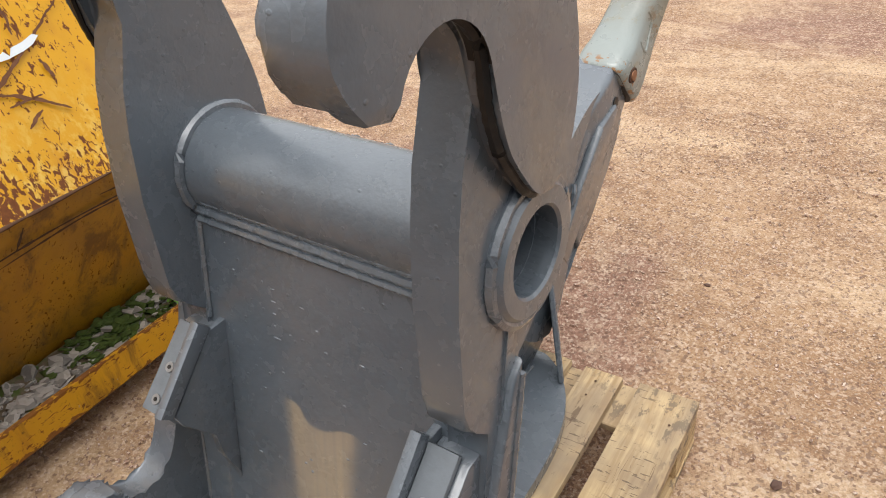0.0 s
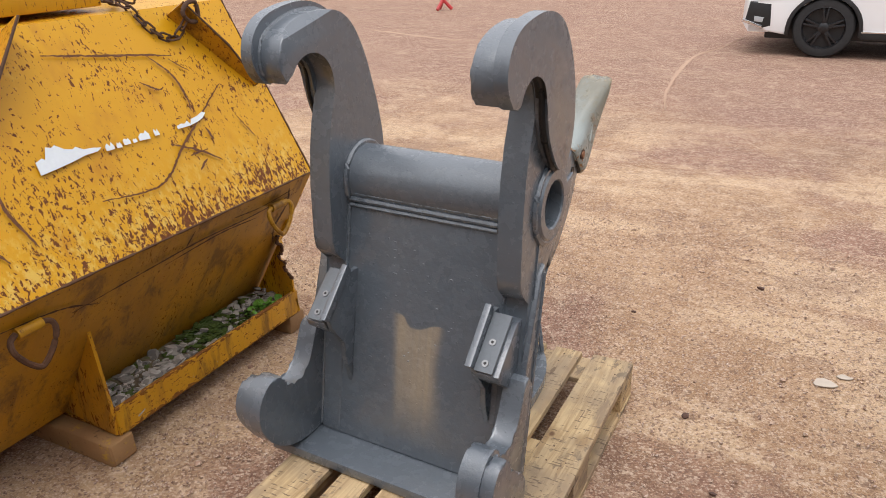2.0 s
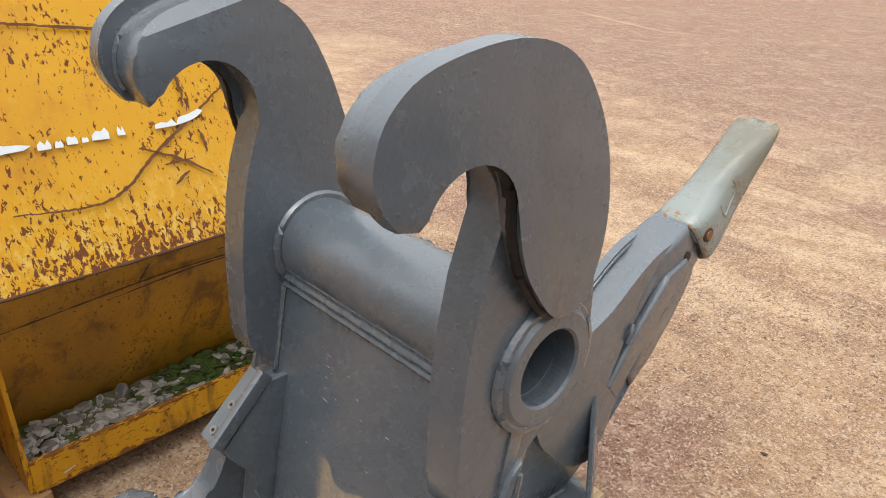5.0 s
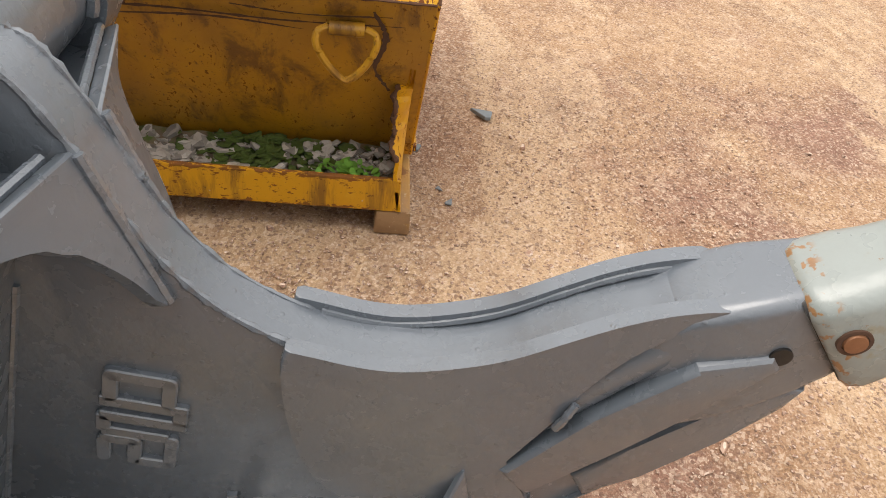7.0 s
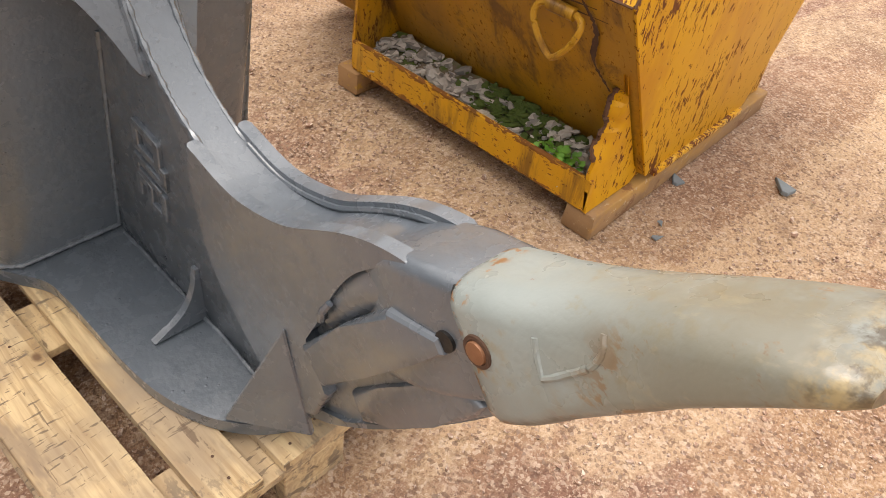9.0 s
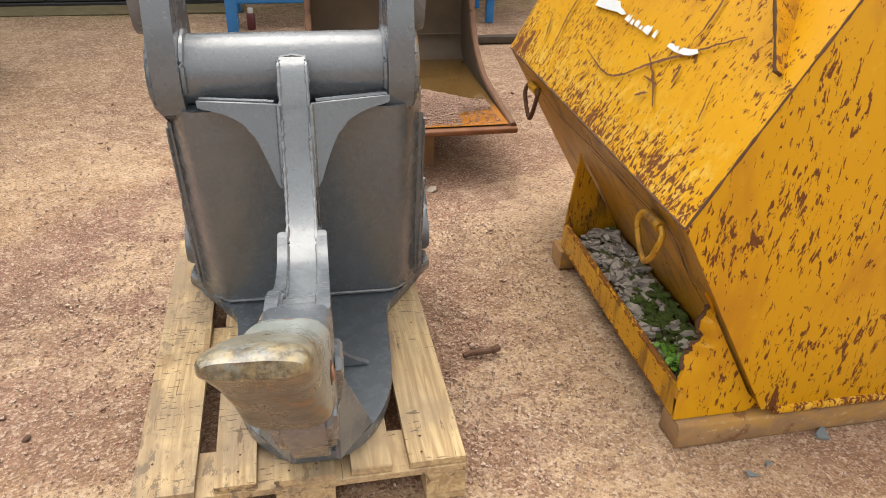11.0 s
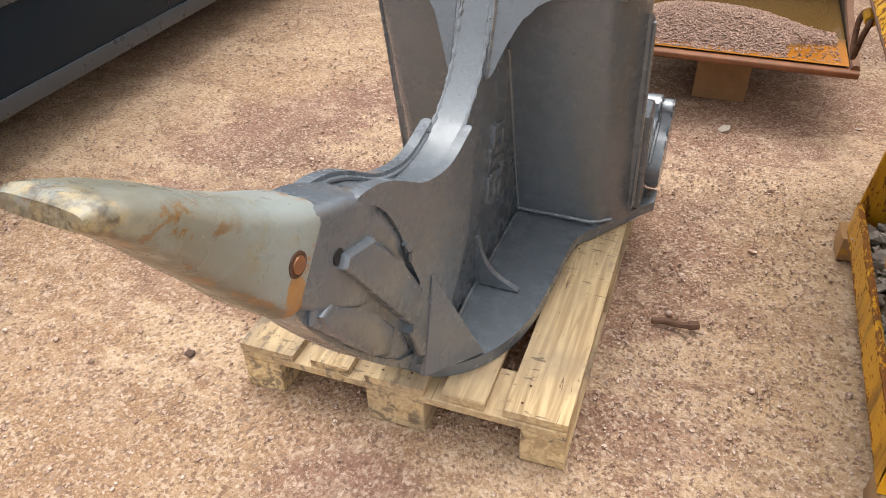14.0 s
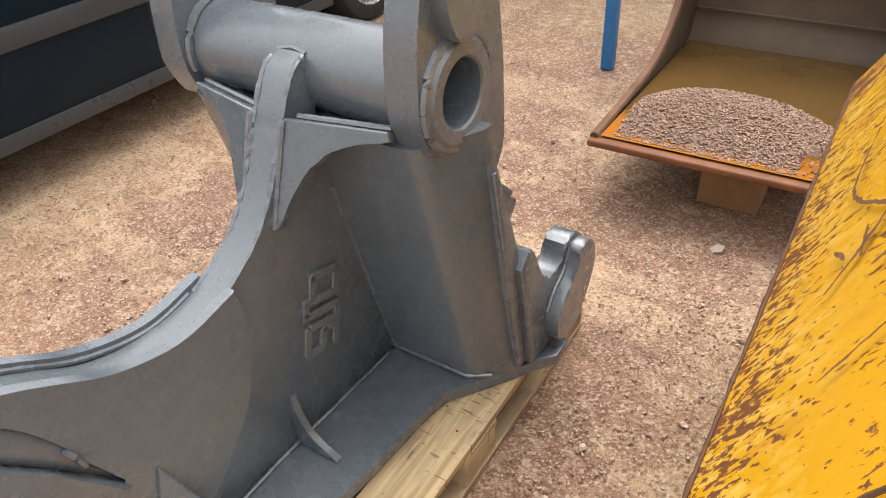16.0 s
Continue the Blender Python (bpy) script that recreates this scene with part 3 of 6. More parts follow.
# ---- pallet ----
def build_pallet():
    root = thing("wooden_pallet", pose(0, 0, 0), "pale worn softwood pallet carrying the grey ripper", "pallet")
    rnd = random.Random(4)
    def board(name, x0, x1, y0, y1, z0, z1, ends=False):
        bm = box(x0, x1, y0, y1, z0, z1, 0.002, 1)
        for v in bm.verts:
            v.co += Vector((rnd.uniform(-1, 1), rnd.uniform(-1, 1), rnd.uniform(-1, 1))) * 0.0014
        if ends:
            dy = rnd.uniform(-0.006, 0.004)
            for v in bm.verts:
                v.co.y += dy if v.co.y > 0 else -dy * 0.5
        return part(name, bm, WOOD, root, smooth=0.4)
    for a, b in ((-0.4, -0.255), (-0.2125, -0.1125), (-0.0725, 0.0725), (0.1125, 0.2125), (0.255, 0.4)):
        board("top_board", a, b, -0.6, 0.6, 0.122, 0.144, True)
    for y in (-0.5275, 0.0, 0.5275):
        board("cross_board", -0.399, 0.399, y - 0.0725, y + 0.0725, 0.100, 0.1215)
        for a, b in ((-0.398, -0.298), (-0.072, 0.072), (0.298, 0.398)):
            board("block", a, b, y - 0.071, y + 0.071, 0.022, 0.0995)
    for a, b in ((-0.4, -0.3), (-0.0725, 0.0725), (0.3, 0.4)):
        board("skid_board", a, b, -0.598, 0.598, 0.0, 0.0215)
    bm = bmesh.new()
    for x in (-0.36, -0.30, -0.16, -0.04, 0.04, 0.16, 0.30, 0.36):
        for y in (-0.56, -0.50, -0.03, 0.03, 0.50, 0.56):
            if rnd.random() < 0.45:
                continue
            bmesh.ops.create_circle(bm, cap_ends=True, radius=0.0032, segments=8,
                                    matrix=Matrix.Translation((x + rnd.uniform(-.01, .01), y + rnd.uniform(-.012, .012), 0.1452)))
    tagged(part("nail_head", bm, RUST_DARK, root), kind="stuff")
    return root


build_pallet()


# ---- the ripper ----
def front_y(z):
    return -0.115 - 0.185 * (0.92 - z)


def rear_y(z):
    return -0.116 + 0.262 * (z - 0.218)


TUBE_Y, TUBE_Z = -0.045, 0.949
EAR = 0.016


def taper(spec, r):
    """A rounded bar through sections of (top y, z), (bottom y, z) and half width."""
    secs = []
    for (ty, tz), (by, bz), hw in spec:
        c, h = Vector((0, (ty + by) / 2, (tz + bz) / 2)), Vector((0, (ty - by) / 2, (tz - bz) / 2))
        k = h.length
        secs.append([tuple(c + Vector((u, 0, 0)) + h * (v / k)) for u, v in rounded(hw, k, min(r, k * 0.6), 5)])
    return loft(secs)


def lean(bm, s, top, k):
    """Draw the outer face in towards its lower edge."""
    for v in bm.verts:
        if abs(v.co.x) > 0.045:
            v.co.x -= s * k * max(0.0, top - v.co.z)
    return bm


def build_ripper():
    root = thing("excavator_ripper", pose(-0.050, 0.113, 0.0, 0, 0.35, -2.0) @ pose(0, -0.1, 0),
                 "grey-painted steel ripper with two coupler hooks on a wooden pallet", "ripper attachment")

    # cross tube, hollow
    r0, r1 = 0.088, 0.062
    part("cross_tube", revolve([(r0, -0.30), (r0, 0.30), (r1, 0.30), (r1, -0.30)], "x", (EAR * 0.5, TUBE_Y, TUBE_Z), 56), GREY, root, "hollow round cross tube with sheen")
    for s in (-1, 1):
        a, b = s * 0.312, s * 0.331
        m = s * 0.004
        ring = [(0.099, a), (0.098, s * 0.323), (0.093, b - m), (0.089, b), (0.065, b), (0.061, b - m), (0.061, a)]
        hub = part("hub_ring", revolve(ring, "x", (0, TUBE_Y, TUBE_Z), 56), GREY, root)
        hub.location.x = EAR
        part("weld_bead", weld([(EAR + s * 0.317, TUBE_Y + 0.0995 * math.cos(radians(k)), TUBE_Z + 0.0995 * math.sin(radians(k))) for k in range(0, 361, 8)], 0.0095, 0.007, 3), WELD, root)
        part("weld_bead", weld([(EAR + s * 0.247, TUBE_Y + 0.092 * math.cos(radians(k)), TUBE_Z + 0.092 * math.sin(radians(k))) for k in range(-20, 221, 8)], 0.009, 0.007, 5), WELD, root)

    # front plate, leaning, with its double weld under the tube
    t = 0.02
    z0, z1 = 0.185, 0.905
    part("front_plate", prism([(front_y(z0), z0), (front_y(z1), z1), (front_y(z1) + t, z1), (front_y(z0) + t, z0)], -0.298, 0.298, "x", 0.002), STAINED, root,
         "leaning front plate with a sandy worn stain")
    for dz, r in ((0.0, 0.010), (-0.018, 0.009), (-0.034, 0.007)):
        z = 0.916 + dz
        part("weld_bead", weld([(-0.228, front_y(z) - 0.002, z), (0.228, front_y(z) - 0.002, z)], r, 0.006, int(40 - dz * 1000)), WELD, root)
    rnd = random.Random(8)
    bm = bmesh.new()
    for k in range(26):
        x, z = rnd.gauss(-0.02, 0.10), rnd.uniform(0.42, 0.86)
        if k < 5:
            x, z = -0.075, 0.80 - 0.022 * k
        bmesh.ops.create_uvsphere(bm, u_segments=8, v_segments=5, radius=1, matrix=Matrix.Translation((x, front_y(z), z)) @ Matrix.Diagonal((rnd.uniform(0.002, 0.006), 0.0016, rnd.uniform(0.0012, 0.003), 1)))
    tagged(part("paint_drip", bm, WELD, root), kind="stuff")

    # rear shell: flat rear plate with slanted sides
    def section(z):
        r, f = rear_y(z), front_y(z) + t
        outline = [(0.335, f), (0.335, f + 0.025), (0.285, r - 0.022), (0.272, r - 0.008), (0.252, r)]
        left = [(-x, y) for x, y in outline[::-1]]
        return [(x, y, z) for x, y in outline + left]
    part("rear_shell", loft([section(z) for z in (0.18, 0.4, 0.65, 0.872)]), GREY, root)
    part("weld_bead", weld([(-0.30, rear_y(0.19) - 0.03, 0.19), (-0.25, rear_y(0.19) + 0.003, 0.19), (-0.04, rear_y(0.19) + 0.003, 0.19)], 0.006, 0.006, 9), WELD, root)
    part("weld_bead", weld([(0.30, rear_y(0.19) - 0.03, 0.19), (0.25, rear_y(0.19) + 0.003, 0.19), (0.04, rear_y(0.19) + 0.003, 0.19)], 0.006, 0.006, 9), WELD, root)

    # ears with hooks
    throat = (-0.238, 1.228)
    hook_out = curve([(-0.335, 1.253), (-0.354, 1.304), (-0.331, 1.364), (-0.243, 1.402), (-0.132, 1.406), (-0.062, 1.368), (-0.012, 1.290), (0.022, 1.200), (0.048, 1.110), (0.062, 1.030), (0.062, 0.930), (0.035, 0.860)], 5)
    low = [(-0.020, 0.838), (front_y(0.78) + 0.062, 0.80), (front_y(0.5) + 0.052, 0.5), (front_y(0.19) + 0.045, 0.19), (front_y(0.19) - 0.002, 0.19), (front_y(0.72) - 0.002, 0.72)]
    pad = [(-0.188, 0.745), (-0.208, 0.765), (-0.211, 0.80), (-0.207, 0.95), (-0.195, 1.05), (-0.180, 1.12), (-0.150, 1.205)]
    mouth = arc(throat[0], throat[1], 0.092, -5, 160, 16)
    ear = hook_out + low + pad + mouth
    dbl_throat = arc(throat[0], throat[1], 0.080, 168, 12, 14)
    doubler = curve([(-0.345, 1.252), (-0.370, 1.288), (-0.378, 1.327), (-0.358, 1.377), (-0.300, 1.414), (-0.180, 1.430), (-0.085, 1.404), (-0.022, 1.335), (0.014, 1.250), (0.025, 1.165), (0.013, 1.096), (-0.012, 1.050)], 5) + [(-0.036, 1.040)]
    doubler += curve([(-0.060, 1.045), (-0.084, 1.063), (-0.110, 1.096), (-0.133, 1.131), (-0.147, 1.166), (-0.156, 1.200)], 4) + dbl_throat[::-1]
    for s in (-1, 1):
        plate = part("hook_plate", prism(ear, s * 0.250, s * 0.315, "x", 0.006, 2), GREY, root, "thick hook plate, upper coupler hook")
        plate.location.x = EAR
        lo, hi = sorted((s * 0.2, s * 0.4))
        bore(plate, revolve([(0.0, lo), (0.064, lo), (0.064, hi), (0.0, hi)], "x", (0, TUBE_Y, TUBE_Z), 48, False))
        # flat facet ground across the crown of one hook, on the side towards the middle
        c0, c1 = Vector((0, -0.366, 1.350)), Vector((0, -0.150, 1.404))
        along = (c1 - c0).normalized()
        rise = Vector((0, -along.z, along.y))
        wedge = []
        for q in (c0 - along * 0.05, c1 + along * 0.05):
            wedge.append([tuple(q + Vector((s * 0.249, 0, 0)) - rise * 0.001), tuple(q + Vector((s * 0.245, 0, 0)) + rise * 0.08), tuple(q + Vector((s * 0.300, 0, 0)) + rise * 0.08), tuple(q + Vector((s * 0.292, 0, 0)) + rise * 0.040)])
        if s < 0:
            bore(plate, loft(wedge))
        layer = part("hook_doubler", prism(doubler, s * 0.314, s * 0.347, "x", 0.006, 2), GREY, root)
        layer.location.x = EAR
        rim = [(EAR + s * 0.333, y, z) for y, z in [p for p in curve([(-0.062, 1.047), (-0.086, 1.065), (-0.112, 1.098), (-0.135, 1.133), (-0.149, 1.168), (-0.157, 1.198)], 6)] + arc(throat[0], throat[1], 0.079, 12, 140, 14)]
        part("dark_weld", weld(rim, 0.008 if s > 0 else 0.0055, 0.008, 21), DARK_STEEL, root, "dark unpainted burnt weld inside the hook")
        bm = prism(arc(throat[0], throat[1], 0.0805, 8, 150, 18) + arc(throat[0], throat[1], 0.0785, 150, 8, 18), s * 0.317 + EAR, s * 0.344 + EAR, "x", 0)
        part("throat_lining", bm, DARK_STEEL if s > 0 else GREY, root, "dark bare throat of the hook" if s > 0 else "")
        part("weld_bead", weld([(EAR + s * 0.3145, y, z) for y, z in hook_out[2:32]], 0.0065, 0.007, 23), WELD, root)
        # side flange below the ear
        fl = [(front_y(0.78) + 0.03, 0.78), (front_y(0.78) + 0.056, 0.80), (front_y(0.45) + 0.052, 0.45), (front_y(0.19) + 0.045, 0.19), (front_y(0.19) - 0.004, 0.19), (front_y(0.55) - 0.004, 0.55)]
        part("side_flange", prism(fl, s * 0.299, s * 0.345, "x", 0.005), GREY, root)
        part("weld_bead", weld([(EAR + s * 0.248, front_y(z) - 0.002, z) for z in (0.70, 0.80, 0.88)], 0.006, 0.006, 31), WELD, root)
        part("weld_bead", weld([(s * 0.345, front_y(z) + 0.050 - 0.01 * (0.8 - z), z) for z in (0.22, 0.5, 0.78)], 0.006, 0.006, 33), WELD, root)
        # small locking lug with two screws on the front plate
        shift = 0.040
        lug_parts = []
        lug_parts.append(part("lug_web", prism([(front_y(0.71), 0.705), (-0.192, 0.705), (-0.300, 0.595), (-0.290, 0.565), (front_y(0.50) - 0.045, 0.50), (front_y(0.45) - 0.040, 0.45), (front_y(0.42) - 0.018, 0.41), (front_y(0.36), 0.36)], s * 0.196, s * 0.211, "x", 0.003), GREY, root))
        lug_parts.append(part("lug_body", prism([(front_y(0.70), 0.69), (-0.195, 0.69), (-0.305, 0.590), (-0.295, 0.568), (front_y(0.54) - 0.045, 0.515), (front_y(0.5), 0.50)], s * 0.212, s * 0.278, "x", 0.004), GREY, root))
        # cover strip on the sloped face
        a, b = Vector((0, -0.188, 0.700)), Vector((0, -0.306, 0.594))
        d = (b - a).normalized()
        up = Vector((0, d.z, -d.y))
        if up.y > 0:
            up = -up
        bm = bmesh.new()
        add_prism(bm, [(a.y, a.z), (b.y, b.z), (b.y + up.y * 0.012, b.z + up.z * 0.012), (a.y + up.y * 0.012, a.z + up.z * 0.012)], s * 0.212, s * 0.264, "x", 0.003)
        lug_parts.append(part("lug_cover", bm, LUG, root, "grey cover strip with two screws"))
        bm = bmesh.new()
        add_prism(bm, [(a.y, a.z + 0.012), (b.y, b.z + 0.004), (b.y + up.y * 0.03, b.z + up.z * 0.03), (a.y + up.y * 0.03, a.z + 0.012 + up.z * 0.03)], s * 0.192, s * 0.212, "x", 0.004)
        lug_parts.append(part("lug_rim", bm, GREY, root))
        for k in (0.50, 0.86):
            c = a.lerp(b, k) + up * 0.012
            bm = bmesh.new()
            turn = Vector((0, 0, 1)).rotation_difference(up).to_matrix().to_4x4()
            bmesh.ops.create_cone(bm, cap_ends=True, segments=16, radius1=0.010, radius2=0.009, depth=0.006, matrix=Matrix.Translation(c + Vector((s * 0.238, 0, 0))) @ turn)
            lug_parts.append(part("screw", bm, BOLT, root))
            bm = bmesh.new()
            bmesh.ops.create_cone(bm, cap_ends=True, segments=6, radius1=0.004, radius2=0.004, depth=0.002, matrix=Matrix.Translation(c + up * 0.003 + Vector((s * 0.238, 0, 0))) @ turn)
            lug_parts.append(part("screw_socket", bm, DARK_STEEL, root))
        for ob in lug_parts:
            ob.location = (shift, 0.003, -0.018) if s > 0 else (0.0, 0.0, 0.0)
        # lower coupler hook
        knob = curve([(-0.395, 0.442), (-0.430, 0.452), (-0.468, 0.435), (-0.498, 0.39), (-0.500, 0.33), (-0.470, 0.27), (-0.425, 0.225), (-0.36, 0.195), (-0.29, 0.187)], 5)
        tail = [(front_y(0.19) + 0.012, 0.187), (front_y(0.5) + 0.012, 0.50)]
        horn = [(-0.208, 0.535)] + curve([(-0.228, 0.530), (-0.248, 0.488), (-0.268, 0.445), (-0.296, 0.408), (-0.330, 0.391), (-0.362, 0.394), (-0.383, 0.410), (-0.392, 0.426)], 3)
        part("lower_hook", prism(knob + tail + horn, s * 0.303, s * 0.362, "x", 0.007, 3), GREY, root, "lower coupler hook, open upwards")
        lobe = curve([(-0.408, 0.430), (-0.440, 0.440), (-0.470, 0.424), (-0.492, 0.385), (-0.492, 0.335), (-0.462, 0.275), (-0.420, 0.230), (-0.365, 0.202), (-0.320, 0.215), (-0.298, 0.255), (-0.305, 0.300), (-0.340, 0.345), (-0.382, 0.370), (-0.402, 0.410)], 4, True)
        part("hook_cheek", prism(lobe, s * 0.361, s * 0.397, "x", 0.010, 3), GREY, root, "lobed cheek plate welded to the lower hook")
        part("weld_bead", weld([(s * 0.364, y, z) for y, z in curve([(-0.305, 0.300), (-0.340, 0.345), (-0.382, 0.370), (-0.402, 0.405), (-0.408, 0.430)], 4)], 0.006, 0.006, 57), WELD, root)
        part("weld_bead", weld([(s * 0.358, front_y(0.50) - 0.004, 0.50), (s * 0.358, front_y(0.2) - 0.004, 0.2)], 0.006, 0.006, 37), WELD, root)

    # base plate
    side = [(0.395, -0.372), (0.398, -0.30), (0.365, -0.262), (0.342, -0.235), (0.318, -0.19), (0.270, -0.115), (0.232, -0.055), (0.222, 0.02), (0.218, 0.12), (0.212, 0.25), (0.196, 0.35), (0.160, 0.44), (0.110, 0.505), (0.05, 0.548)]
    side = side[:4] + curve(side[4:], 4)
    outline = side + [(-x, y) for x, y in side[::-1]]
    part("base_plate", prism(outline, 0.148, 0.181, "z", 0.006), GREY, root, "flat base plate with a rounded tip")

    # shank, curved up to the tooth
    top = curve([(0.034, 0.998), (0.072, 0.974), (0.116, 0.898), (0.145, 0.836), (0.176, 0.777), (0.218, 0.723), (0.260, 0.688), (0.320, 0.654), (0.39, 0.634), (0.45, 0.631), (0.51, 0.638), (0.575, 0.661), (0.64, 0.703), (0.70, 0.737), (0.735, 0.752), (0.762, 0.768), (0.80, 0.780), (0.84, 0.785)], 4) + [(0.90, 0.785)]
    under = curve([(0.985, 0.735), (0.975, 0.685), (0.940, 0.622), (0.865, 0.518), (0.770, 0.400), (0.660, 0.284), (0.600, 0.236), (0.550, 0.200), (0.50, 0.176)], 4)
    back = [(0.1, 0.176), (rear_y(0.19) - 0.01, 0.185), (rear_y(0.86) - 0.01, 0.86), (TUBE_Y + 0.06, 0.925), (TUBE_Y + 0.075, 0.980)]
    part("shank", prism(top + under + back, -0.036, 0.036, "x", 0.007, 3), GREY, root, "curved plate shank")
    # adapter nose between shank and tooth
    part("adapter_nose", taper([((0.700, 0.700), (0.76, 0.540), 0.040), ((0.742, 0.752), (0.795, 0.562), 0.054), ((0.768, 0.775), (0.815, 0.578), 0.0585), ((0.80, 0.790), (0.845, 0.597), 0.0612), ((0.84, 0.807), (0.895, 0.632), 0.0620), ((0.87, 0.817), (0.935, 0.662), 0.059), ((0.90, 0.827), (0.965, 0.690), 0.056), ((0.93, 0.838), (0.99, 0.715), 0.052), ((0.97, 0.853), (1.02, 0.755), 0.046)], 0.019), GREY, root, "rounded adapter nose").matrix_basis = pose(0.001, 0.70, 0, 0, 0, -0.6) @ pose(0, -0.70, 0)
    part("socket_gap", taper([((0.8755, 0.816), (0.978, 0.694), 0.0575), ((0.890, 0.824), (0.992, 0.700), 0.0575)], 0.028), DARK_STEEL, root, "dark gap behind the tooth").matrix_basis = pose(0.004, 0.70, 0, 0, 0, -2.4) @ pose(0, -0.70, 0)
    for s in (-1, 1):
        cheek_top = curve([(0.312, 0.666), (0.345, 0.659), (0.40, 0.647), (0.45, 0.645), (0.51, 0.657), (0.575, 0.681), (0.645, 0.724), (0.690, 0.751), (0.735, 0.772), (0.775, 0.784), (0.810, 0.790)], 4)
        cheek_low = curve([(0.818, 0.780), (0.785, 0.764), (0.745, 0.732), (0.710, 0.692), (0.680, 0.640), (0.660, 0.595)], 4) + [(0.655, 0.560), (0.600, 0.475), (0.66, 0.385), (0.62, 0.285), (0.56, 0.235)]
        cheek_arc = curve([(0.51, 0.248), (0.455, 0.290), (0.395, 0.351), (0.350, 0.408), (0.325, 0.474), (0.311, 0.56), (0.306, 0.640)], 4)
        part("cheek_plate", prism(cheek_top + cheek_low + cheek_arc, s * 0.034, s * 0.057, "x", 0.0108, 5), GREY, root, "side wear plate with rounded edge")
        part("weld_bead", weld([(s * 0.0345, y, z - 0.014) for y, z in cheek_top[4:36]], 0.0055, 0.007, 61), GREY, root)
        # smooth cast tendon running out of the cheek into the nose
        spine = curve([(0.640, 0.545, 0.0), (0.685, 0.615, 0.0), (0.735, 0.682, 0.0), (0.790, 0.728, 0.0), (0.850, 0.752, 0.0), (0.915, 0.752, 0.0)], 4)
        rings = []
        for i, (y, z, _) in enumerate(spine):
            k = i / (len(spine) - 1)
            p, q = Vector(spine[max(0, i - 1)]), Vector(spine[min(len(spine) - 1, i + 1)])
            d = (q - p).normalized()
            wide, deep = 0.026 + 0.022 * k, 0.018 + 0.010 * math.sin(math.pi * min(1.0, k * 1.2))
            rings.append([(s * (0.030 + deep * math.cos(a)), y - d.y * wide * math.sin(a), z + d.x * wide * math.sin(a)) for a in [2 * math.pi * j / 20 for j in range(20)]])
        part("nose_tendon", loft(rings), GREY, root, smooth=1.2)
        # cast flank of the nose below the wear bar
        fill = [(0.60, 0.44), (0.68, 0.55), (0.76, 0.63), (0.86, 0.70), (0.945, 0.690), (0.958, 0.655), (0.915, 0.600), (0.845, 0.505), (0.765, 0.412), (0.690, 0.335), (0.60, 0.28)]
        part("nose_flank", lean(prism(fill, s * 0.030, s * 0.0500, "x", 0.012, 4), s, 0.66, 0.050), GREY, root)
        # long wear bar with bevelled upper edge, and the lower rib
        w1 = [(0.600, 0.456), (0.700, 0.594), (0.792, 0.709), (0.876, 0.734), (0.890, 0.716), (0.848, 0.662), (0.750, 0.530), (0.648, 0.395)]
        part("wear_bar", lean(prism(w1, s * 0.036, s * 0.0735, "x", 0.010, 3), s, 0.70, 0.045), GREY, root, smooth=0.5)
        w2 = [(0.706, 0.440), (0.770, 0.520), (0.840, 0.600), (0.915, 0.672), (0.948, 0.668), (0.935, 0.630), (0.880, 0.552), (0.800, 0.452), (0.735, 0.388)]
        part("wear_rib", lean(prism(w2, s * 0.036, s * 0.0600, "x", 0.010, 3), s, 0.65, 0.04), GREY, root)
        part("weld_bead", weld([(s * 0.062, 0.655, 0.565), (s * 0.066, 0.662, 0.590), (s * 0.060, 0.672, 0.612)], 0.006, 0.006, 63), GREY, root)
        bm = bmesh.new()
        bmesh.ops.create_cone(bm, cap_ends=True, segments=18, radius1=0.0140, radius2=0.0140, depth=0.008, matrix=Matrix.Translation((s * 0.0590 + 0.004, 0.884, 0.733)) @ pose(0, 0, 0, 0, 90, 0))
        part("slot_hole", bm, DARK_STEEL, root)
        # rear gussets under the tube
        A, B, C = Vector((s * 0.036, 0.105, 0.905)), Vector((s * 0.236, 0.062, 0.905)), Vector((s * 0.036, 0.182, 0.708))
        lower = [C] + [Vector((s * x, y, z)) for x, y, z in curve([(0.048, 0.172, 0.713), (0.074, 0.147, 0.781), (0.110, 0.111, 0.842), (0.165, 0.079, 0.870), (0.236, 0.057, 0.883)], 4)]
        ring = [A] + lower + [B]
        nrm = (B - A).cross(C - A).normalized() * 0.010
        sec = [[tuple(p + nrm) for p in ring], [tuple(p - nrm) for p in ring]]
        bm = loft(sec)
        bmesh.ops.bevel(bm, geom=bm.edges[:], offset=0.003, segments=1, affect="EDGES", clamp_overlap=True)
        part("tube_gusset", bm, GREY, root, "curved triangular gusset under the tube")
        part("weld_bead", weld([(s * 0.05, 0.088, 0.904), (s * 0.23, 0.050, 0.904)], 0.006, 0.006, 41), WELD, root)
        part("weld_bead", weld([(s * 0.039, 0.118, 0.905), (s * 0.039, 0.184, 0.716)], 0.007, 0.006, 43), WELD, root)
        # small gusset on the base plate
        g = [(s * 0.034, 0.184), (s * 0.150, 0.184), (s * 0.150, 0.190)] + [(s * x, z) for x, z in curve([(0.115, 0.202), (0.075, 0.235), (0.052, 0.280), (0.044, 0.325)], 4)] + [(s * 0.034, 0.325)]
        part("base_gusset", prism(g, 0.222, 0.238, "y", 0.003), GREY, root)
        part("weld_bead", weld([(s * 0.040, -0.09, 0.187), (s * 0.040, 0.30, 0.187), (s * 0.048, 0.48, 0.187)], 0.005, 0.006, 47), WELD, root)
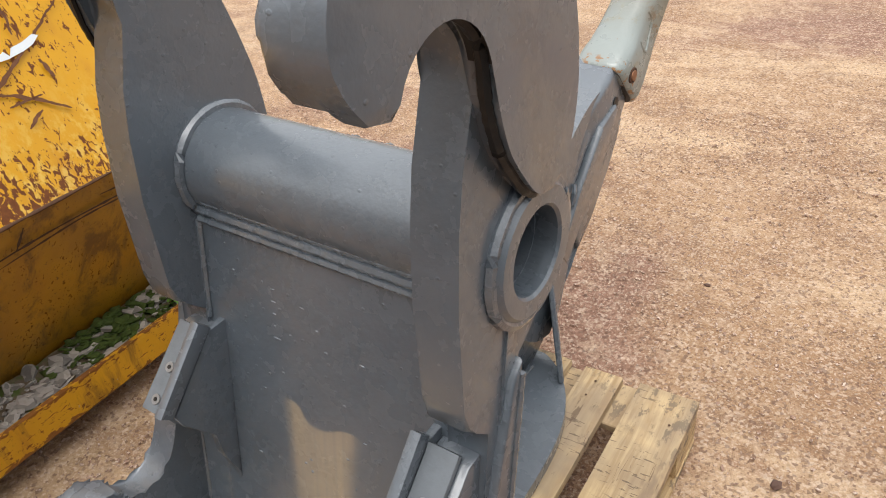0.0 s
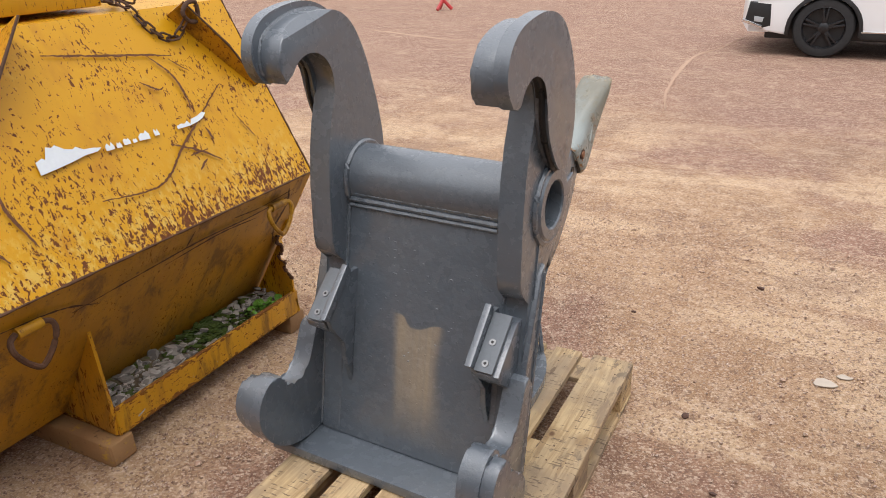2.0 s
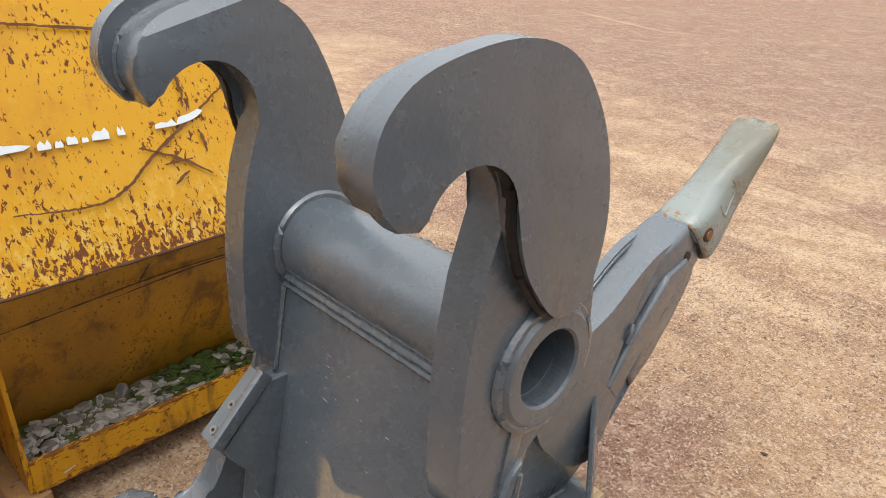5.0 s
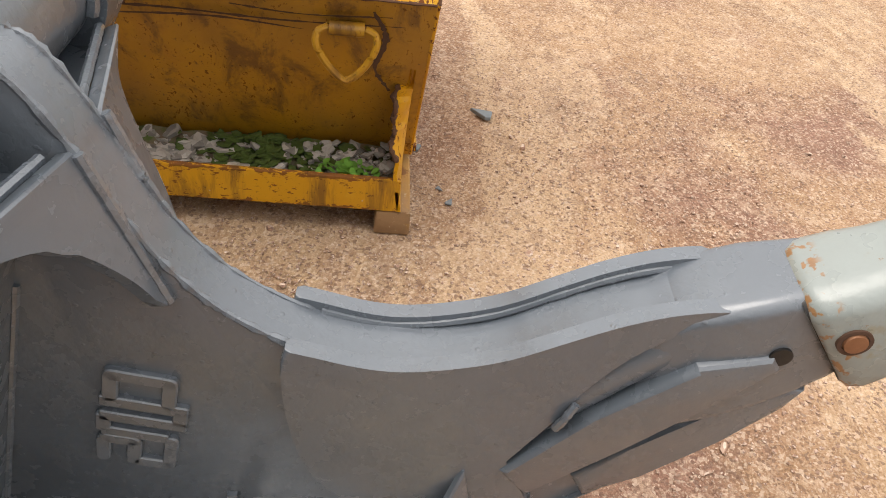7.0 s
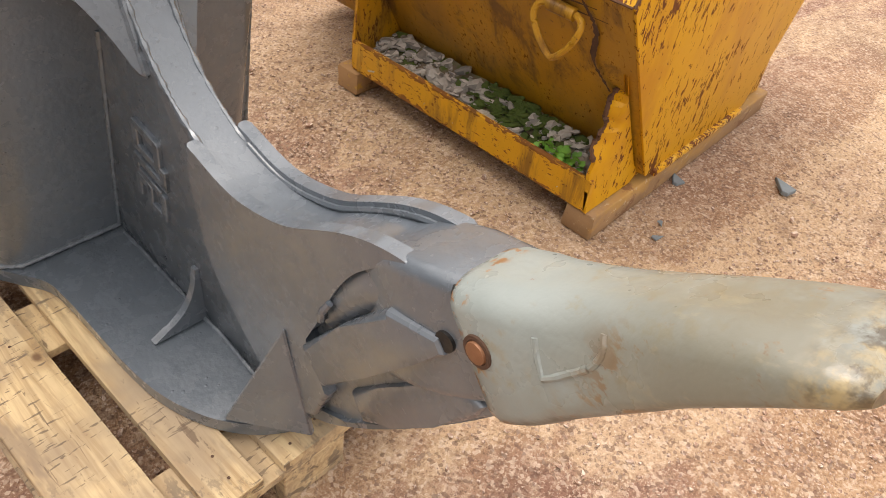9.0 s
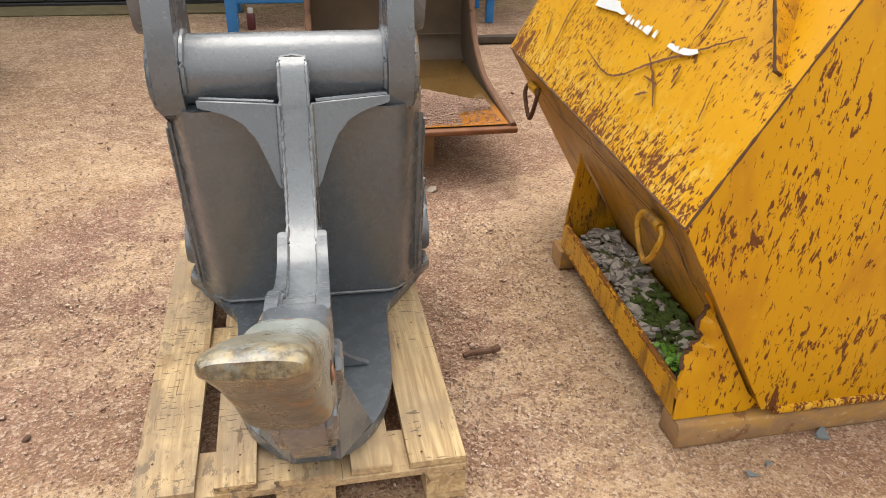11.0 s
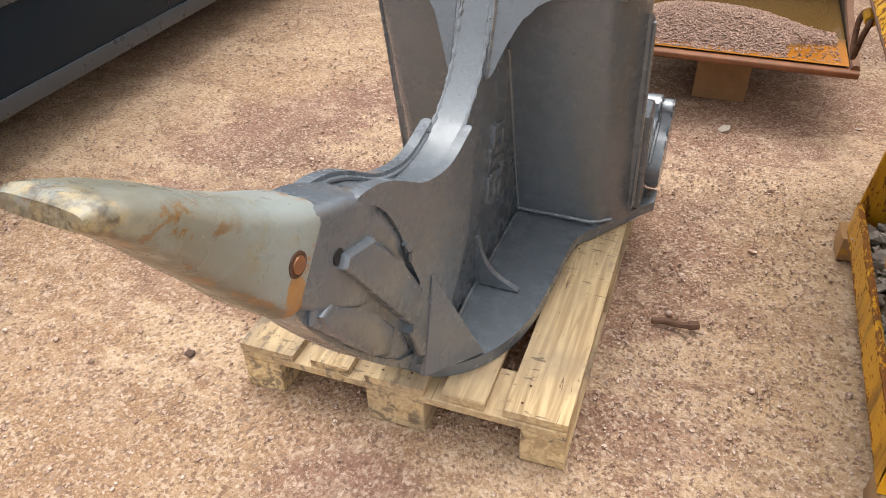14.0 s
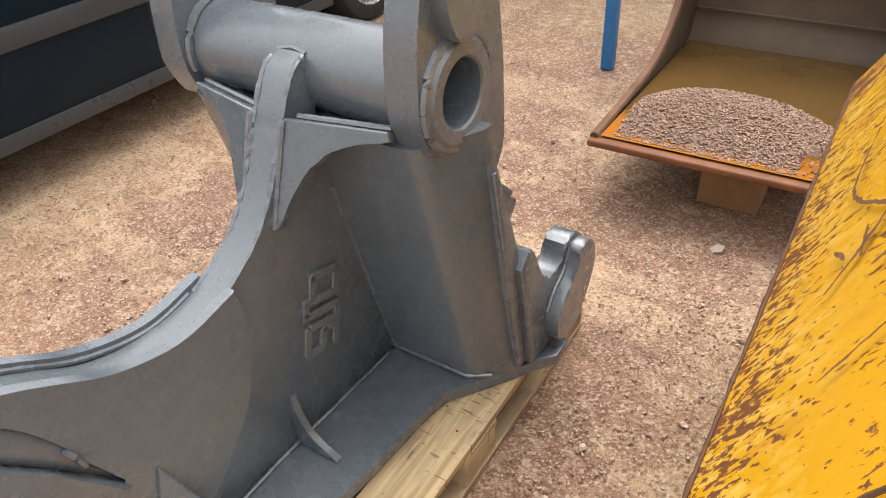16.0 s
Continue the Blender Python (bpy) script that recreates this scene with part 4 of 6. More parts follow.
        part("weld_bead", weld([(s * 0.037, rear_y(z) + 0.002, z) for z in (0.19, 0.45, 0.72)], 0.005, 0.006, 49), WELD, root)
        # closing triangle at the tip of the base plate
        P, Q, R = Vector((s * 0.056, 0.552, 0.452)), Vector((s * 0.138, 0.462, 0.184)), Vector((s * 0.050, 0.610, 0.215))
        nrm = (Q - P).cross(R - P).normalized() * 0.007
        bm = loft([[tuple(p + nrm) for p in (P, Q, R)], [tuple(p - nrm) for p in (P, Q, R)]])
        bmesh.ops.bevel(bm, geom=bm.edges[:], offset=0.003, segments=1, affect="EDGES", clamp_overlap=True)
        part("tip_gusset", bm, GREY, root, "triangular closing plate")
        # raised maker's emblem as plain joined shapes
        e0, e1 = s * 0.034, s * 0.0445
        turn = -9 if s > 0 else 14
        cy, cz = (0.118, 0.480) if s > 0 else (0.105, 0.455)
        co, si = math.cos(radians(turn)), math.sin(radians(turn))
        def shape(u, v, w, h, r):
            bm = prism([(cy + (u + a) * co - (v + b) * si, cz + (u + a) * si + (v + b) * co) for a, b in rounded(w, h, r, 4)], e0, e1, "x", 0.002, 1)
            part("emblem_bar", bm, GREY, root, "raised plain bar of the emblem")
        for u, v, w, h, r in ((0.0, 0.098, 0.045, 0.010, 0.009), (-0.036, 0.074, 0.010, 0.030, 0.009), (0.036, 0.074, 0.010, 0.030, 0.009),
                              (0.006, 0.044, 0.056, 0.010, 0.003), (0.006, 0.012, 0.056, 0.010, 0.003), (-0.004, -0.020, 0.044, 0.009, 0.003),
                              (0.052, 0.028, 0.010, 0.018, 0.003), (-0.044, -0.004, 0.010, 0.018, 0.003), (0.044, -0.052, 0.010, 0.036, 0.009),
                              (0.022, -0.082, 0.026, 0.010, 0.009), (-0.004, -0.060, 0.010, 0.030, 0.009), (-0.024, -0.038, 0.026, 0.010, 0.009), (-0.044, -0.062, 0.010, 0.028, 0.009)):
            shape(u, v, w, h, r)
    for s in (-1, 1):
        part("weld_bead", tube([(s * 0.0335, y, z - 0.0025) for y, z in curve(top[1:30], 2)], 0.0050, 7, 0.42, 53 + s), WELD, root, "ragged flame-cut edge")
    part("weld_bead", weld([(-0.034, 0.030, 0.995), (0.0, 0.024, 0.999), (0.034, 0.030, 0.995)], 0.005, 0.006, 51), WELD, root)

    # cast tooth: a socket that narrows to a broad spade, worn at the rim
    spec = [((0.878, 0.812), (0.980, 0.694), 0.056, 0.056, 0.024), ((0.880, 0.822), (0.988, 0.691), 0.063, 0.064, 0.028), ((0.890, 0.830), (1.003, 0.700), 0.066, 0.068, 0.028),
            ((0.925, 0.849), (1.026, 0.726), 0.066, 0.069, 0.028), ((0.955, 0.866), (1.045, 0.752), 0.060, 0.069, 0.030), ((0.985, 0.884), (1.066, 0.782), 0.048, 0.069, 0.030), ((1.020, 0.906), (1.087, 0.808), 0.040, 0.068, 0.030), ((1.060, 0.932), (1.114, 0.840), 0.042, 0.067, 0.028),
            ((1.125, 0.974), (1.160, 0.899), 0.053, 0.068, 0.024), ((1.185, 1.008), (1.208, 0.953), 0.061, 0.068, 0.020), ((1.222, 1.025), (1.238, 0.982), 0.063, 0.066, 0.016), ((1.244, 1.030), (1.255, 0.997), 0.060, 0.062, 0.012), ((1.257, 1.025), (1.264, 1.006), 0.052, 0.053, 0.007)]
    secs = []
    for (ty, tz), (by, bz), wt, wb, r in spec:
        ty, by = min(ty, 1.05) + 0.9 * max(0.0, ty - 1.05), min(by, 1.05) + 0.9 * max(0.0, by - 1.05)
        c, h = Vector((0, (ty + by) / 2, (tz + bz) / 2)), Vector((0, (ty - by) / 2, (tz - bz) / 2))
        k = h.length
        ring = []
        for u, v in rounded(1.0, k, min(r, k * 0.7), 5):
            g = (v / k + 1) / 2
            top_w = wt if u > 0 else max(wt, 0.059)
            wide = wb + (top_w - wb) * g ** 1.6
            edge = 1.0 - max(0.0, abs(v) - (k - r)) / r if r < k else 1.0
            full = 0.35 + 0.65 * math.sqrt(max(0.0, 1 - (1 - edge) ** 2))
            ring.append(tuple(c + Vector((wide * (1 if u > 0 else -1) * full * min(1.0, abs(u) ** 0.2), 0, 0)) + h * (v / k)))
        secs.append(ring)
    tooth_mesh = loft(secs)
    for v in tooth_mesh.verts:
        rim = max(0.0, (v.co.y - 1.05) / 0.2)
        v.co += Vector((0.004, 0.006, 0.007)) * rim * noise.noise(v.co * 26.0)
    skin = BVHTree.FromBMesh(tooth_mesh)
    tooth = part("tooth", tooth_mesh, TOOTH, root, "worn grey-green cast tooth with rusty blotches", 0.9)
    tooth.matrix_basis = pose(0.014, 0.93, 0, 0, 0, -3.0) @ pose(0, -0.93, 0)
    for s, py, pz in ((-1, 0.972, 0.784), (1, 0.945, 0.784)):
        part("tooth_pin", revolve([(0.0, s * 0.0605), (0.012, s * 0.0605), (0.014, s * 0.0690), (0.013, s * 0.0725), (0.0, s * 0.0740)], "x", (0, py, pz), 20, False), COPPER, tooth, "rusty copper-coloured retaining pin")
        part("pin_recess", revolve([(0.020, s * 0.0605), (0.0195, s * 0.0697), (0.0145, s * 0.0699), (0.014, s * 0.0605)], "x", (0, py, pz), 24), RUST_DARK, tooth)
        # raised bracket-shaped rib lying on the cheek of the tooth
        if s > 0:
            rib = []
            for y, z in curve([(0.998, 0.850), (1.008, 0.832), (1.022, 0.816)], 5) + curve([(1.022, 0.816), (1.038, 0.836), (1.054, 0.858), (1.062, 0.874), (1.064, 0.890), (1.058, 0.904)], 5):
                hit = skin.ray_cast(Vector((0.3, y, z)), Vector((-1, 0, 0)))[0]
                if hit is not None:
                    rib.append(tuple(hit - Vector((0.0015, 0, 0))))
            bm = bmesh.new()
            add_tube(bm, rib, 0.0042, 8, 0.05, 4)
            part("cheek_rib", bm, TOOTH, tooth)
    bm = bmesh.new()
    for k in range(5):
        add_prism(bm, [(u + 0.18 * (k % 2 - 0.5) * v - 0.022 + 0.011 * k, v) for u, v in rounded(0.0009 + 0.0006 * (k % 2), 0.0066, 0.0007, 2)], 0, 0.0008, "z", 0)
    for k in range(6):
        add_prism(bm, [(u - 0.022 + 0.0085 * k, v + 0.024) for u, v in rounded(0.0013 + 0.0006 * (k % 3), 0.0036, 0.0009, 2)], 0, 0.0008, "z", 0)
    slope = math.degrees(math.atan2(0.854 - 0.824, 0.058))
    bm.transform(pose(-0.008, 0.924, 0.8460, slope, 0, 0))
    part("cast_mark", bm, MARKS, tooth, "cast marks as plain bars")
    return root


build_ripper()

# ---- yellow tipping skip ----
SKIP_X, SKIP_Y0, SKIP_Y1 = -0.903, -0.955, 0.53


def slope_point(k, lift=0.0):
    """A place on the sloped front above the edge: k metres up the slope."""
    d = Vector((-0.357, 0, 0.645)).normalized()
    nrm = Vector((d.z, 0, -d.x))
    return Vector((SKIP_X, 0, 0.716)) + d * k + nrm * lift


def ground_line(points, width, lift, bm, rnd):
    """A thin uneven streak on the sloped front; points are (y, metres up the slope)."""
    line = [(a + 0.003 * noise.noise((a * 60, b * 60, 1)), b + 0.003 * noise.noise((a * 60, b * 60, 7)), 0) for a, b, _ in curve([(a, b, 0) for a, b in points], 14)]
    left, right = [], []
    for i, (a, b, _) in enumerate(line):
        p, q = Vector(line[max(0, i - 1)]), Vector(line[min(len(line) - 1, i + 1)])
        d = (q - p).normalized()
        s = Vector((-d.y, d.x, 0)) * width * rnd.uniform(0.40, 0.85) * (0.35 + 0.65 * math.sin(math.pi * (i + 1) / (len(line) + 1)))
        for store, e in ((left, s), (right, -s)):
            c = slope_point(b + e.y, lift)
            store.append(bm.verts.new((c.x, a + e.x, c.z)))
    for i in range(len(left) - 1):
        bm.faces.new((left[i], left[i + 1], right[i + 1], right[i]))


def build_skip():
    root = thing("tipping_skip", pose(0, 0, 0), "battered yellow steel tipping skip with rust chips and torn white sticker", "skip")
    y0, y1 = SKIP_Y0, SKIP_Y1
    back = -2.20
    prof = [(-1.257, 0.112), (SKIP_X, 0.716), (-1.257, 1.356), (-1.85, 1.372), (back, 0.75), (-1.86, 0.112)]
    th = 0.006
    # panels
    def panel(name, a, b, mat, label=""):
        bm = bmesh.new()
        A, B = Vector((a[0], 0, a[1])), Vector((b[0], 0, b[1]))
        d = (B - A).normalized()
        nrm = Vector((d.z, 0, -d.x)) * th
        if (A + nrm - Vector((-1.55, 0, 0.7))).length < (A - nrm - Vector((-1.55, 0, 0.7))).length:
            nrm = -nrm
        ny = 14
        nk = 8
        rnd = random.Random(hash(name) % 7)
        grid = []
        for side in (0, 1):
            rows = []
            for i in range(ny + 1):
                row = []
                for k in range(nk + 1):
                    p = A.lerp(B, k / nk)
                    dent = 0.006 * noise.noise((i * 0.5, k * 0.6, 3.3)) * math.sin(math.pi * i / ny) * math.sin(math.pi * k / nk)
                    p = p - nrm * side + nrm.normalized() * dent
                    row.append(bm.verts.new((p.x, y0 + (y1 - y0) * i / ny, p.z)))
                rows.append(row)
            for i in range(ny):
                for k in range(nk):
                    bm.faces.new((rows[i][k], rows[i + 1][k], rows[i + 1][k + 1], rows[i][k + 1]))
            grid.append(rows)
        def skirt(line_a, line_b):
            for i in range(len(line_a) - 1):
                bm.faces.new((line_a[i], line_a[i + 1], line_b[i + 1], line_b[i]))
        skirt(grid[0][0], grid[1][0])
        skirt(grid[0][-1], grid[1][-1])
        skirt([r[0] for r in grid[0]], [r[0] for r in grid[1]])
        skirt([r[-1] for r in grid[0]], [r[-1] for r in grid[1]])
        return part(name, bm, mat, root, label)
    panel("front_slope", prof[1], prof[2], YELLOW, "chipped sloping front panel")
    panel("lower_front", prof[0], prof[1], YELLOW_DIRTY_SHADED, "grimy lower front panel with shade painted into its colour")
    panel("top_panel", prof[2], prof[3], YELLOW)
    panel("back_slope", prof[3], prof[4], YELLOW)
    panel("lower_back", prof[4], prof[5], YELLOW_DIRTY_SHADED)
    panel("bottom_panel", prof[5], prof[0], YELLOW_DIRTY_SHADED)
    for y, s in ((y0, -1), (y1, 1)):
        part("end_panel", prism([(x, z) for x, z in prof], y, y + s * 0.008, "y", 0.002), YELLOW_END, root, "scratched yellow end panel")
        part("end_foot_strip", prism([(-1.29, 0.104), (-1.29, 0.122), (-1.83, 0.122), (-1.83, 0.104)], y - 0.01, y + s * 0.022, "y", 0.002), YELLOW, root)
    # worn rusty edges of the front slope
    edge = bmesh.new()
    add_tube(edge, [(SKIP_X + 0.002, y0 + (y1 - y0) * k / 60, 0.716) for k in range(61)], 0.0035, 6, 0.5, 4)
    add_tube(edge, [tuple(slope_point(0.735 * k / 30, 0.001) + Vector((0, y1 + 0.005, 0))) for k in range(31)], 0.0032, 6, 0.5, 5)
    part("worn_edge", edge, RUST, root, "rusty worn panel edge")
    # rust runs and sticker on the slope
    rnd = random.Random(12)
    for pts, w in (
        ([(-0.36, 0.175), (-0.20, 0.155), (-0.10, 0.175), (0.00, 0.245), (0.12, 0.315), (0.22, 0.375), (0.30, 0.42)], 0.007),
        ([(-0.03, 0.27), (0.06, 0.225), (0.14, 0.165)], 0.007), ([(0.02, 0.215), (0.10, 0.215)], 0.005), ([(0.03, 0.16), (0.08, 0.185)], 0.006),
        ([(-0.30, 0.63), (-0.12, 0.60), (0.05, 0.575), (0.16, 0.555)], 0.007), ([(0.06, 0.57), (0.12, 0.49), (0.13, 0.40), (0.12, 0.355)], 0.007),
        ([(0.14, 0.545), (0.20, 0.49)], 0.004), ([(-0.02, 0.49), (0.03, 0.455), (0.06, 0.455)], 0.006),
        ([(-0.62, 0.33), (-0.63, 0.24), (-0.60, 0.12)], 0.008), ([(-0.75, 0.20), (-0.69, 0.11)], 0.007), ([(0.30, 0.30), (0.34, 0.20)], 0.004), ([(0.14, 0.29), (0.15, 0.24)], 0.008)):
        run = bmesh.new()
        ground_line(pts, w * 0.95, 0.0095, run, rnd)
        part("rust_streak", run, STREAK, root)
    # scrapes along the lower front panel
    down = Vector((-0.354, 0, -0.604)).normalized()
    out = Vector((0.604, 0, -0.354)).normalized()
    for pts, w in (([(-0.55, 0.13), (-0.30, 0.105), (-0.05, 0.085), (0.20, 0.09), (0.47, 0.075)], 0.006), ([(-0.20, 0.125), (0.05, 0.10), (0.25, 0.115)], 0.005), ([(0.10, 0.05), (0.25, 0.062), (0.44, 0.045)], 0.005),
                   ([(-0.80, 0.06), (-0.60, 0.085), (-0.45, 0.15)], 0.005), ([(0.40, 0.03), (0.43, 0.12), (0.41, 0.24), (0.45, 0.34)], 0.010), ([(-0.10, 0.02), (-0.12, 0.09)], 0.005)):
        run = bmesh.new()
        line = curve([(a, b, 0) for a, b in pts], 12)
        rows = []
        for i, (a, b, _) in enumerate(line):
            k = w * rnd.uniform(0.25, 1.1) * (0.3 + 0.7 * math.sin(math.pi * (i + 1) / (len(line) + 1)))
            p, q = Vector(line[max(0, i - 1)]), Vector(line[min(len(line) - 1, i + 1)])
            d = (q - p).normalized()
            ends = []
            for e in (1, -1):
                c = Vector((SKIP_X, 0, 0.716)) + down * (b + e * k * d.x) + out * 0.0085
                ends.append(run.verts.new((c.x, a - e * k * d.y, c.z)))
            rows.append(ends)
        for a, b in zip(rows, rows[1:]):
            run.faces.new((a[0], b[0], b[1], a[1]))
        part("scrape", run, RUST_DARK, root)
    def scrap(outline):
        bm = bmesh.new()
        lo = [slope_point(k, 0.0082) + Vector((0, y, 0)) for y, k in outline]
        hi = [slope_point(k, 0.0098) + Vector((0, y, 0)) for y, k in outline]
        lo, hi = [bm.verts.new(p) for p in lo], [bm.verts.new(p) for p in hi]
        bm.faces.new(hi)
        for i in range(len(hi)):
            j = (i + 1) % len(hi)
            bm.faces.new((lo[i], lo[j], hi[j], hi[i]))
        part("torn_sticker", bm, DECAL, root, "torn remnants of a white sticker")
    scrap([(-0.490, 0.300), (-0.486, 0.338), (-0.462, 0.345), (-0.455, 0.338), (-0.436, 0.372), (-0.420, 0.366), (-0.408, 0.371), (-0.385, 0.352), (-0.362, 0.345), (-0.350, 0.350),
           (-0.330, 0.336), (-0.300, 0.333), (-0.272, 0.326), (-0.290, 0.318), (-0.330, 0.318), (-0.385, 0.310), (-0.440, 0.304)])
    r = random.Random(17)
    for y, w, h in ((-0.245, 0.016, 0.024), (-0.212, 0.010, 0.020), (-0.180, 0.013, 0.026), (-0.150, 0.008, 0.016), (-0.112, 0.022, 0.030), (-0.060, 0.010, 0.026), (0.058, 0.030, 0.018)):
        k0 = 0.309
        scrap([(y - w, k0 + r.uniform(0, 0.003)), (y - w * 0.9, k0 + h * r.uniform(0.4, 0.7)), (y - w * 0.3, k0 + h * r.uniform(0.8, 1.0)), (y + w * 0.2, k0 + h * r.uniform(0.45, 0.7)),
               (y + w * 0.7, k0 + h * r.uniform(0.8, 1.1)), (y + w, k0 + h * r.uniform(0.2, 0.5)), (y + w * 0.9, k0 + r.uniform(-0.002, 0.002))])
    scrap([(0.085, 0.310), (0.100, 0.330), (0.130, 0.334), (0.160, 0.343), (0.172, 0.336), (0.150, 0.322), (0.120, 0.314)])
    # slanting ribs on the slope, thin plates that taper to their lower tips
    for (ya, ka), (yb, kb) in (((0.475, 0.385), (0.245, 0.70)), ((-0.625, 0.42), (-0.36, 0.72))):
        nrm = slope_point(0, 1) - slope_point(0, 0)
        A, B = slope_point(ka) + Vector((0, ya, 0)), slope_point(kb) + Vector((0, yb, 0))
        d = (B - A).normalized()
        wide = d.cross(nrm).normalized() * 0.005
        ring = [A, A + nrm * 0.022, A.lerp(B, 0.45) + nrm * 0.075, B + nrm * 0.095, B]
        bm = loft([[tuple(q + wide) for q in ring], [tuple(q - wide) for q in ring]])
        part("slope_rib", bm, YELLOW_RAIL, root, "tapered yellow lifting rib")
        e = bmesh.new()
        line = [A + nrm * 0.004, A + nrm * 0.022] + [A.lerp(B, 0.45 * k / 8) + nrm * (0.022 + 0.053 * k / 8) for k in range(1, 9)] + [B + nrm * 0.095]
        add_tube(e, [tuple(q) for q in line], 0.0045, 6, 0.4, 6)
        part("rib_edge", e, RUST_DARK, root)
    # base: foot rail with gravel tray, leg plates, timber blocks
    part("foot_rail", prism([(-1.02, 0.082), (-1.012, 0.086), (-1.012, 0.186), (-1.02, 0.188), (-1.028, 0.186), (-1.028, 0.095), (-1.30, 0.095), (-1.30, 0.082)], -0.45, 0.50, "y", 0.001), YELLOW_FOOT, root, "chipped yellow foot rail with rusty rims")
    part("leg_plate", prism([(-1.02, 0.09), (-1.02, 0.20), (-1.045, 0.47), (-1.055, 0.44), (-1.255, 0.115)], -0.462, -0.450, "y", 0.001), YELLOW_RAIL, root)
    # the other leg plate is torn: ragged front edge, its upper rags curled in over the tray
    leg = [(-1.255, 0.115), (-1.012, 0.085), (-1.012, 0.150), (-1.013, 0.205), (-1.016, 0.245), (-1.022, 0.280), (-1.040, 0.300), (-1.034, 0.322), (-1.056, 0.330), (-1.060, 0.352), (-1.044, 0.368), (-1.042, 0.400), (-1.058, 0.410), (-1.055, 0.436), (-1.072, 0.440), (-1.066, 0.470), (-1.050, 0.505)]
    bm = bmesh.new()
    rows = []
    for side in (0.0, 0.010):
        cols = []
        for x, z in leg[1:]:
            k = max(0.0, min(1.0, (z - 0.10) / 0.20))
            inner_x = -1.255 + 0.354 / 0.604 * (z - 0.115) + 0.01
            line = []
            for j in range(9):
                w = j / 8
                px = x + (inner_x - x) * w
                curl = 0.046 * k * (1 - w) ** 2.2 * (0.75 + 0.5 * noise.noise((z * 30, 1.0, 2.0)))
                line.append(bm.verts.new((px, 0.498 + side - curl, z if w < 1 or z > 0.12 else 0.115)))
            cols.append(line)
        rows.append(cols)
    for cols in rows:
        for a, b in zip(cols, cols[1:]):
            for j in range(8):
                bm.faces.new((a[j], a[j + 1], b[j + 1], b[j]))
    front = [[c[0] for c in cols] for cols in rows]
    for i in range(len(front[0]) - 1):
        bm.faces.new((front[0][i], front[0][i + 1], front[1][i + 1], front[1][i]))
    rag = [tuple((front[0][i].co + front[1][i].co) / 2 + Vector((0.001, 0, 0))) for i in range(len(front[0]))]
    torn = part("leg_plate", bm, YELLOW_END, root, "torn rusty-edged leg plate")
    e = bmesh.new()
    add_tube(e, curve(rag[3:], 4), 0.0068, 6, 0.45, 8)
    part("torn_edge", e, RUST, torn, "brown rusted torn edge")
    part("back_rail", prism([(-2.05, 0.08), (-2.05, 0.19), (-2.06, 0.19), (-2.06, 0.08)], -0.45, 0.50, "y", 0.001), YELLOW_RAIL, root)
    part("back_leg", prism([(-2.05, 0.09), (-2.05, 0.2), (-2.0, 0.45), (-1.86, 0.115)], -0.462, -0.45, "y", 0.001), YELLOW_RAIL, root)
    part("back_leg", prism([(-2.05, 0.09), (-2.05, 0.2), (-2.0, 0.45), (-1.86, 0.115)], 0.496, 0.508, "y", 0.001), YELLOW_RAIL, root)
    # lashing rings under the edge
    for y in (-0.70, 0.345):
        d = Vector((-0.354, 0, -0.604)).normalized()
        out = Vector((0.604, 0, -0.354)).normalized()
        c = Vector((SKIP_X, y, 0.716)) + d * 0.085 + out * 0.006
        bm = bmesh.new()
        bmesh.ops.create_cone(bm, cap_ends=True, segments=16, radius1=0.016, radius2=0.016, depth=0.075, matrix=Matrix.Translation(c + out * 0.012) @ pose(0, 0, 0, 90, 0, 0))
        part("ring_sleeve", bm, YELLOW_DIRTY_SHADED, root)
        p = c + out * 0.014
        ring = [p + Vector((0, -0.040, 0.004)), p + Vector((0.006, -0.062, -0.008)), p + Vector((0.012, -0.064, -0.036)), p + Vector((0.012, -0.040, -0.078)), p + Vector((0.010, -0.006, -0.112)), p + Vector((0.010, 0.014, -0.110)), p + Vector((0.012, 0.044, -0.076)), p + Vector((0.012, 0.064, -0.034)), p + Vector((0.006, 0.062, -0.006)), p + Vector((0, 0.040, 0.004))]
        part("lashing_ring", tube(curve([tuple(q) for q in ring], 5), 0.0085, 8), RUST if y < 0 else YELLOW_DIRTY_SHADED, root, "rust-flecked heart-shaped lashing ring")
    # lid beam with its bracket on top
    part("lid_beam", box(-1.80, -1.305, -0.62, 0.035, 1.377, 1.455, 0.006), YELLOW, root)
    part("lid_beam", box(-1.70, -1.345, -0.60, -0.01, 1.456, 1.62, 0.006), YELLOW_DIRTY_SHADED, root)
    # lifting eye on the rib
    e = slope_point(0.665, 0.085) + Vector((0, 0.275, 0))
    part("shackle", tube(curve([tuple(e + Vector((0, -0.02, 0.03))), tuple(e + Vector((0, -0.045, 0.0))), tuple(e + Vector((0, -0.02, -0.03))), tuple(e + Vector((0, 0.02, -0.028))), tuple(e + Vector((0, 0.02, 0.028)))], 6, True), 0.008, 8, 0, 0, True), RUST_DARK, root)
    return root


build_skip()


BEARER = Nodes("paint_stained_bearer", 0.85, 0, 0.3)
_c = BEARER.mix(BEARER.noise(6, 5, 0.65), (0.22, 0.11, 0.045), (0.40, 0.235, 0.105))
_c = BEARER.mix(BEARER.step(BEARER.noise(14, 5, 0.7), 0.56, 0.66, 0, 0.7), _c, (0.50, 0.28, 0.03))
